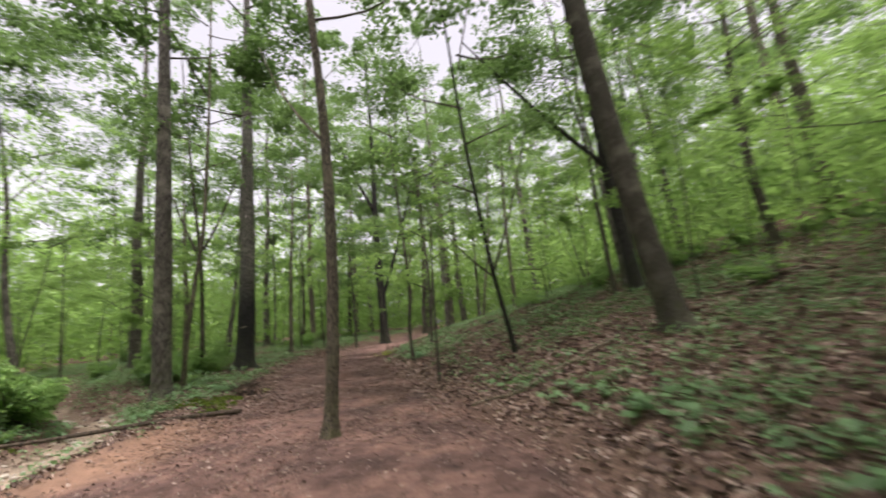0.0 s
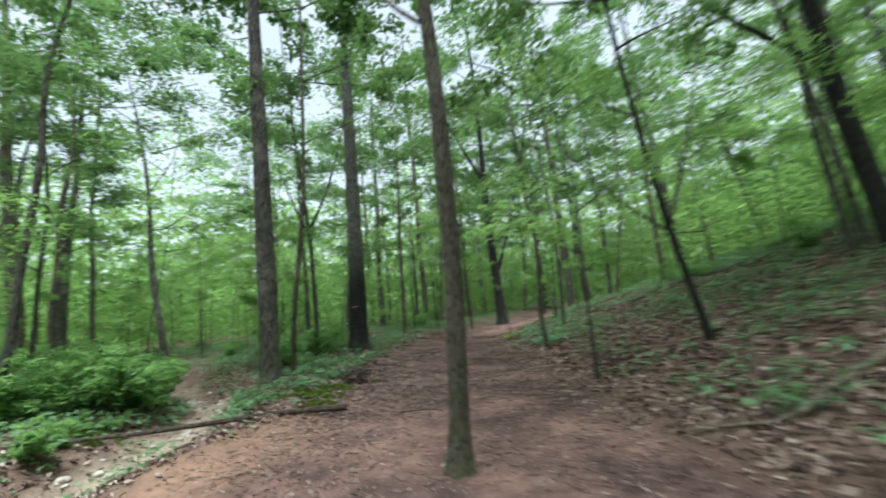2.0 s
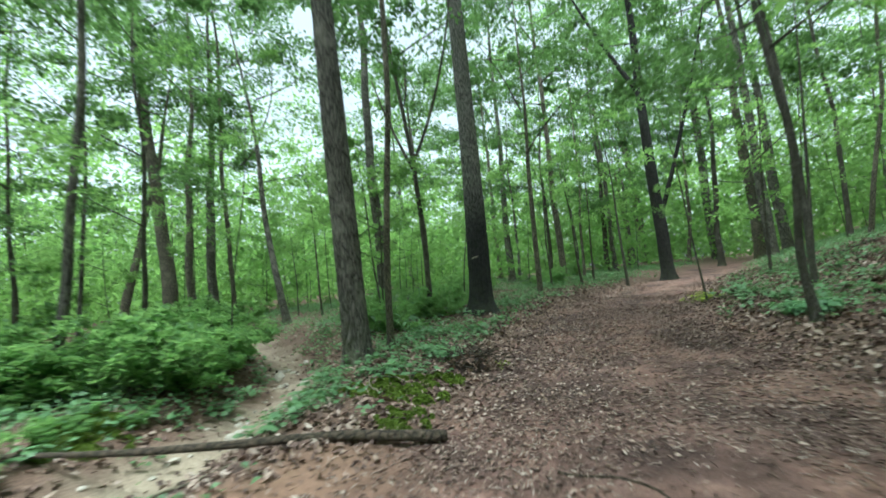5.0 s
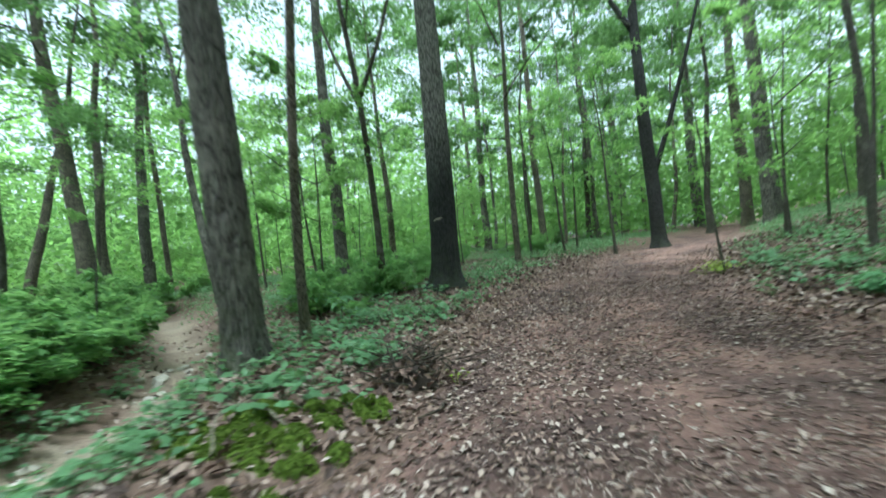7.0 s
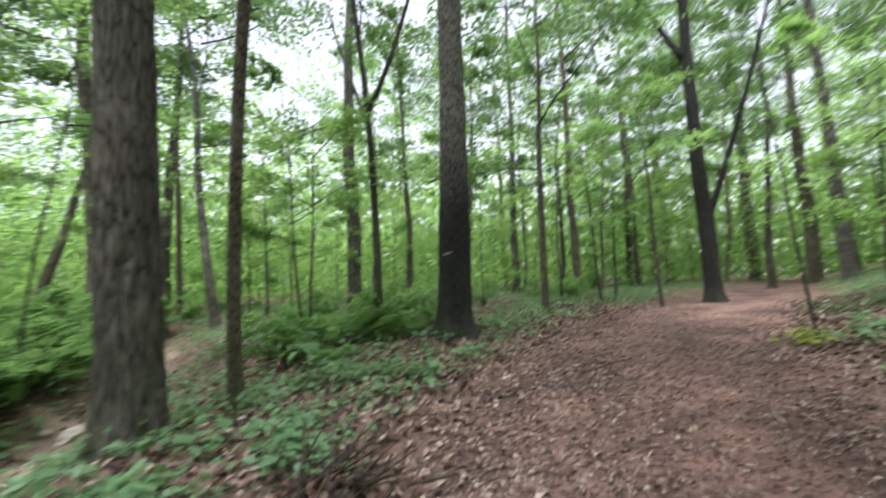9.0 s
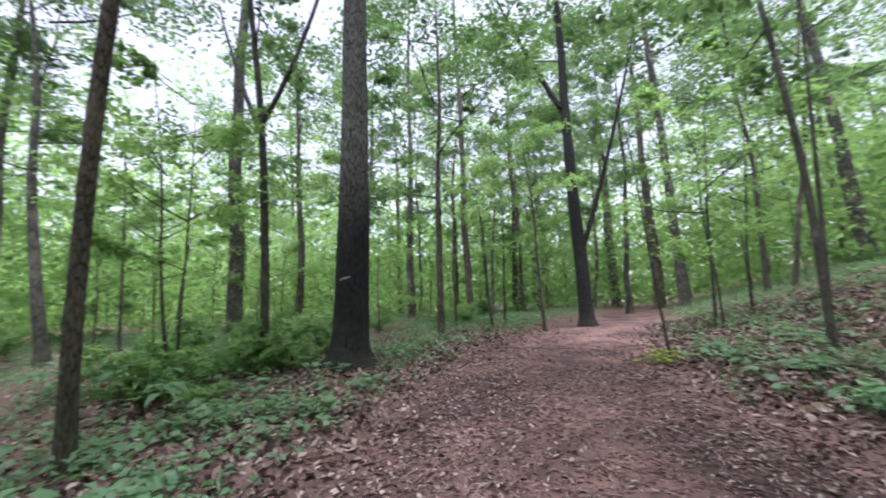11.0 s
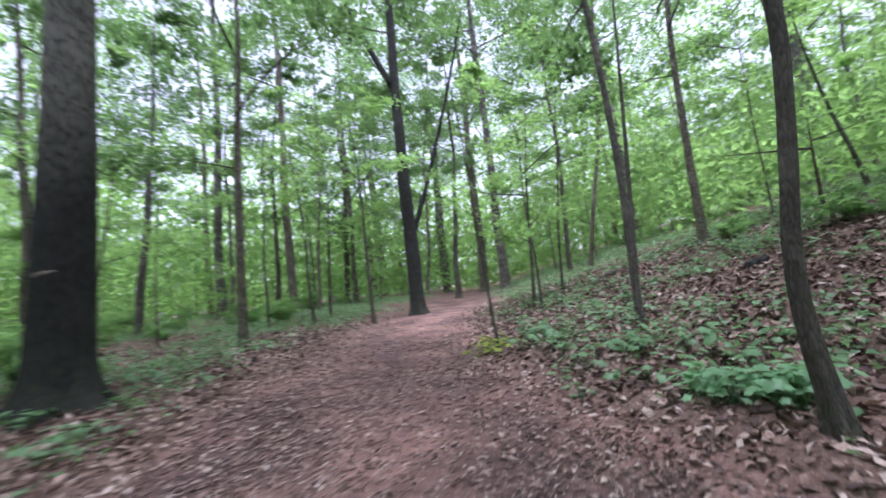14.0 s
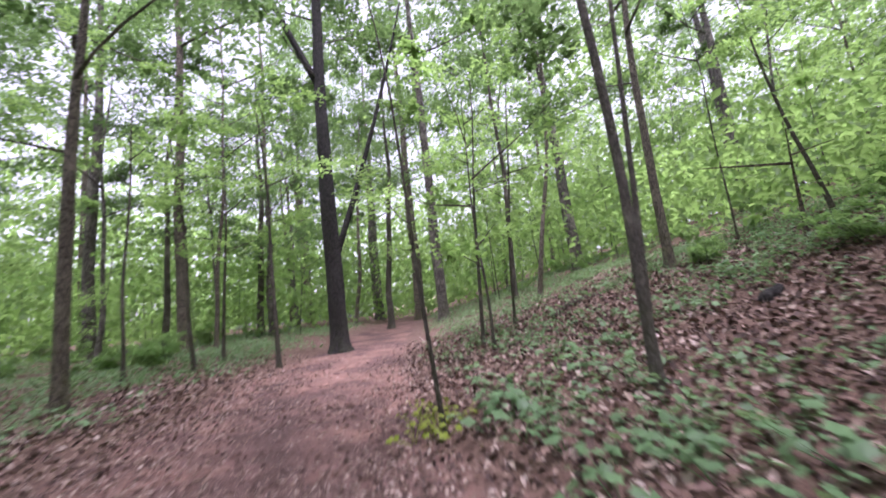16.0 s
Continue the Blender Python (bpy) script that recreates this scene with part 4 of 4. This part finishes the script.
# ---- fallen wood, stones and moss ----


def fallen(name, points, r0, r1, mat, label, category, seed, sides=12, knots=0.05, lift=0.6, level=None):
    pts = np.array(points, float)
    s = np.linspace(0, len(pts) - 1, 28)
    x, y, up = (np.interp(s, range(len(pts)), pts[:, i]) for i in range(3))
    x, y = x + 0.03 * np.sin(s * 4 + seed), y + 0.03 * np.cos(s * 3.3 + seed)
    r = np.linspace(r0, r1, 28)
    z = height(x, y) + up + r * lift
    if level:
        z = np.linspace(*level, 28) + 0.02 * np.sin(s * 1.9)
    return tagged(new(name, mesh_of(name, *tube(np.stack([x, y, z], -1), r, sides, seed, knots), mat, True)), label, category)


fallen("fallen_log", [(-4.33, 8.92, 0), (-5.5, 8.3, 0), (-6.7, 7.63, 0), (-7.9, 6.98, 0), (-9.1, 6.3, 0)], 0.052, 0.018, DEAD_WOOD, "long thin fallen log lying across the dry brook", "log", 3, level=(0.17, 0.3))
fallen("fallen_branch", [(0.38, 6.95, 0.03), (0.88, 6.76, 0.05), (1.24, 6.8, 0.07), (1.76, 7.25, 0.08), (2.41, 7.72, 0.1), (3.19, 7.98, 0.06)], 0.016, 0.036, PALE_WOOD, "pale bare fallen branch on the leafy slope", "branch", 5, 8)
fallen("fallen_stick", [(-4.72, 10.84, 0.02), (-4.75, 10.7, 0.03), (-4.8, 10.55, 0.02)], 0.013, 0.009, DEAD_WOOD, "short brown stick lying on the trail", "stick", 16, 6)
fallen("fallen_stick", [(-5.35, 9.75, 0.06), (-5.7, 9.95, 0.1), (-6.1, 9.9, 0.06)], 0.012, 0.008, PALE_WOOD, "thin pale stick lying on moss", "stick", 6, 6)
fallen("fallen_stick", [(-5.55, 9.35, 0.06), (-5.95, 9.7, 0.1), (-6.15, 10.1, 0.08)], 0.012, 0.008, PALE_WOOD, "thin pale stick lying on moss", "stick", 7, 6)
fallen("fallen_stick", [(-3.3, 8.7, 0.0), (-2.9, 8.75, 0.0), (-2.55, 8.6, 0.0)], 0.012, 0.007, DEAD_WOOD, "thin brown stick lying on the trail", "stick", 8, 6)
fallen("fallen_stick", [(-6.6, 6.6, 0.05), (-6.1, 7.3, 0.06), (-5.9, 7.9, 0.03)], 0.02, 0.012, PALE_WOOD, "weathered stick beside the brook", "stick", 9, 6)
fallen("fallen_log", [(0.9, 21.2, 0.0), (1.6, 21.5, 0.02), (2.3, 21.6, 0.0)], 0.07, 0.05, DEAD_WOOD, "short rotten log on the leafy slope", "log", 10)
fallen("fallen_log", [(1.85, 17.35, 0.0), (2.0, 17.45, 0.02), (2.25, 17.5, 0.0)], 0.08, 0.06, BLACK_BARK, "dark rotten log end lying on the slope", "log", 11)


def stones():
    rng = random.Random(41)
    for k in range(110):
        s = rng.uniform(0, len(BROOK) - 2.2)
        i, f = int(s), s - int(s)
        if i == 0:
            continue
        x = BROOK[i][0] + (BROOK[i + 1][0] - BROOK[i][0]) * f + rng.gauss(0, 0.32)
        y = BROOK[i][1] + (BROOK[i + 1][1] - BROOK[i][1]) * f + rng.gauss(0, 0.32)
        bm = bmesh.new()
        bmesh.ops.create_icosphere(bm, subdivisions=2, radius=1)
        for v in bm.verts:
            v.co *= 1 + 0.45 * noise.noise(v.co * 1.3 + Vector((k, 0, 0)))
            v.co.z *= 0.5
        me = bpy.data.meshes.new("stone")
        bm.to_mesh(me)
        bm.free()
        me.materials.append(STONE)
        r = 0.03 + 0.1 * rng.random() ** 2
        ob = new("stone", me)
        ob.matrix_basis = pose(x, y, floor_z(x, y) + 0.15 * r, 0, 0, rng.uniform(0, 360)) @ Matrix.Diagonal((r, r * rng.uniform(0.6, 1), r, 1))
        tagged(ob, "small tan stone in the dry sandy brook bed", "stone", "stones of the brook bed")


stones()


def moss_patch(x, y, rx, ry, tall_, seed):
    """A ragged mat of many small moss cushions."""
    rng = np.random.RandomState(seed)
    px, py, pz, lean = [], [], [], []
    for _ in range(26):
        a, d = rng.uniform(0, 6.28), rng.uniform(0, 1) ** 0.6 * 1.15
        cx, cy, r = x + rx * d * math.cos(a), y + ry * d * math.sin(a), rng.uniform(0.05, 0.15) * (1.25 - 0.6 * d) * min(1.3, 2.2 * max(rx, ry))
        n = int(3200 * r)
        b, e = rng.uniform(0, 6.28, n), np.sqrt(rng.uniform(0, 1, n)) * rng.uniform(0.8, 1.2, n)
        px.append(cx + r * e * np.cos(b))
        py.append(cy + r * e * np.sin(b))
        pz.append((tall_ * 0.6 + 0.3 * r) * np.sqrt(np.clip(1 - e * e, 0, 1)) * rng.uniform(0.6, 1.1, n))
        lean.append(np.stack([e * np.cos(b), e * np.sin(b), np.full(n, 0.7)], -1))
    px, py, pz, lean = (np.concatenate(q) for q in (px, py, pz, lean))
    p = np.stack([px, py, height(px, py) + pz + 0.005], -1)
    up = lean + rng.normal(0, 0.45, lean.shape)
    v, f = leaves(p, up, rng.uniform(0.025, 0.06, len(p)), rng, 0.4)
    tagged(new("moss", mesh_of("moss", v, f, MOSS)), "bright olive-green moss cushion on the bank", "moss", kind="stuff")


moss_patch(-5.5, 9.86, 0.46, 0.4, 0.08, 1)
moss_patch(-5.27, 10.45, 0.19, 0.17, 0.1, 2)
moss_patch(-5.95, 9.6, 0.3, 0.3, 0.06, 5)
moss_patch(-5.0, 9.1, 0.3, 0.25, 0.04, 3)
moss_patch(-8.4, 7.5, 0.6, 0.45, 0.06, 4)


def brush_heap(x, y, seed):
    """A root-bound hump of dark earth with twigs and curled dead leaves."""
    rng = random.Random(seed)
    base = new("brush_heap")
    base.matrix_basis = pose(x, y, floor_z(x, y), 0, 0, 30)
    v, f = [(0, 0, 0.17)], []
    rings, around = 6, 22
    for k in range(1, rings + 1):
        d = k / rings
        for q in range(around):
            a = q * 2 * math.pi / around
            grow = 1 + 0.16 * math.sin(3 * a + seed) + 0.09 * math.sin(8 * a + k)
            v.append((0.27 * d * grow * math.cos(a), 0.19 * d * grow * math.sin(a), 0.15 * (1 - d ** 3) + rng.uniform(-0.02, 0.02) - 0.04 * (k == rings)))
    f += [(0, 1 + q, 1 + (q + 1) % around) for q in range(around)]
    for k in range(rings - 1):
        for q in range(around):
            a, b = 1 + k * around + q, 1 + k * around + (q + 1) % around
            f += [(a, a + around, b + around), (a, b + around, b)]
    part("hump", mesh_of("hump", v, f, EARTH), base, "dark earth bound with roots")
    for _ in range(90):
        az, ln = rng.uniform(0, 6.28), rng.uniform(0.15, 0.42)
        s = np.linspace(0, 1, 5)
        o = np.array([rng.gauss(0, 0.2), rng.gauss(0, 0.13), rng.uniform(0.04, 0.23)])
        line = o + np.stack([ln * s * math.cos(az), ln * s * math.sin(az), ln * s * rng.uniform(-0.3, 0.7)], -1)
        part("twig", mesh_of("twig", *tube(line, 0.0085 * (1.2 - s), 5), DEAD_WOOD), base)
    for _ in range(150):
        a, d = rng.uniform(0, 6.28), rng.uniform(0.1, 1.1)
        at = np.array([[0.4 * d * math.cos(a), 0.27 * d * math.sin(a), max(0.015, 0.17 * (1 - d ** 3))]])
        lv, lf = leaves(at, np.array([[rng.gauss(0, 0.8), rng.gauss(0, 0.8), 0.7]]), np.array([rng.uniform(0.06, 0.13)]), np.random.RandomState(rng.randrange(9999)), 0.55, 0.2)
        part("dead_leaf", mesh_of("dead_leaf", lv, lf, LITTER), base)
    tagged(base, "dark hump of roots, dead twigs and curled leaves beside the trail", "brush heap")


brush_heap(-5.28, 11.08, 4)
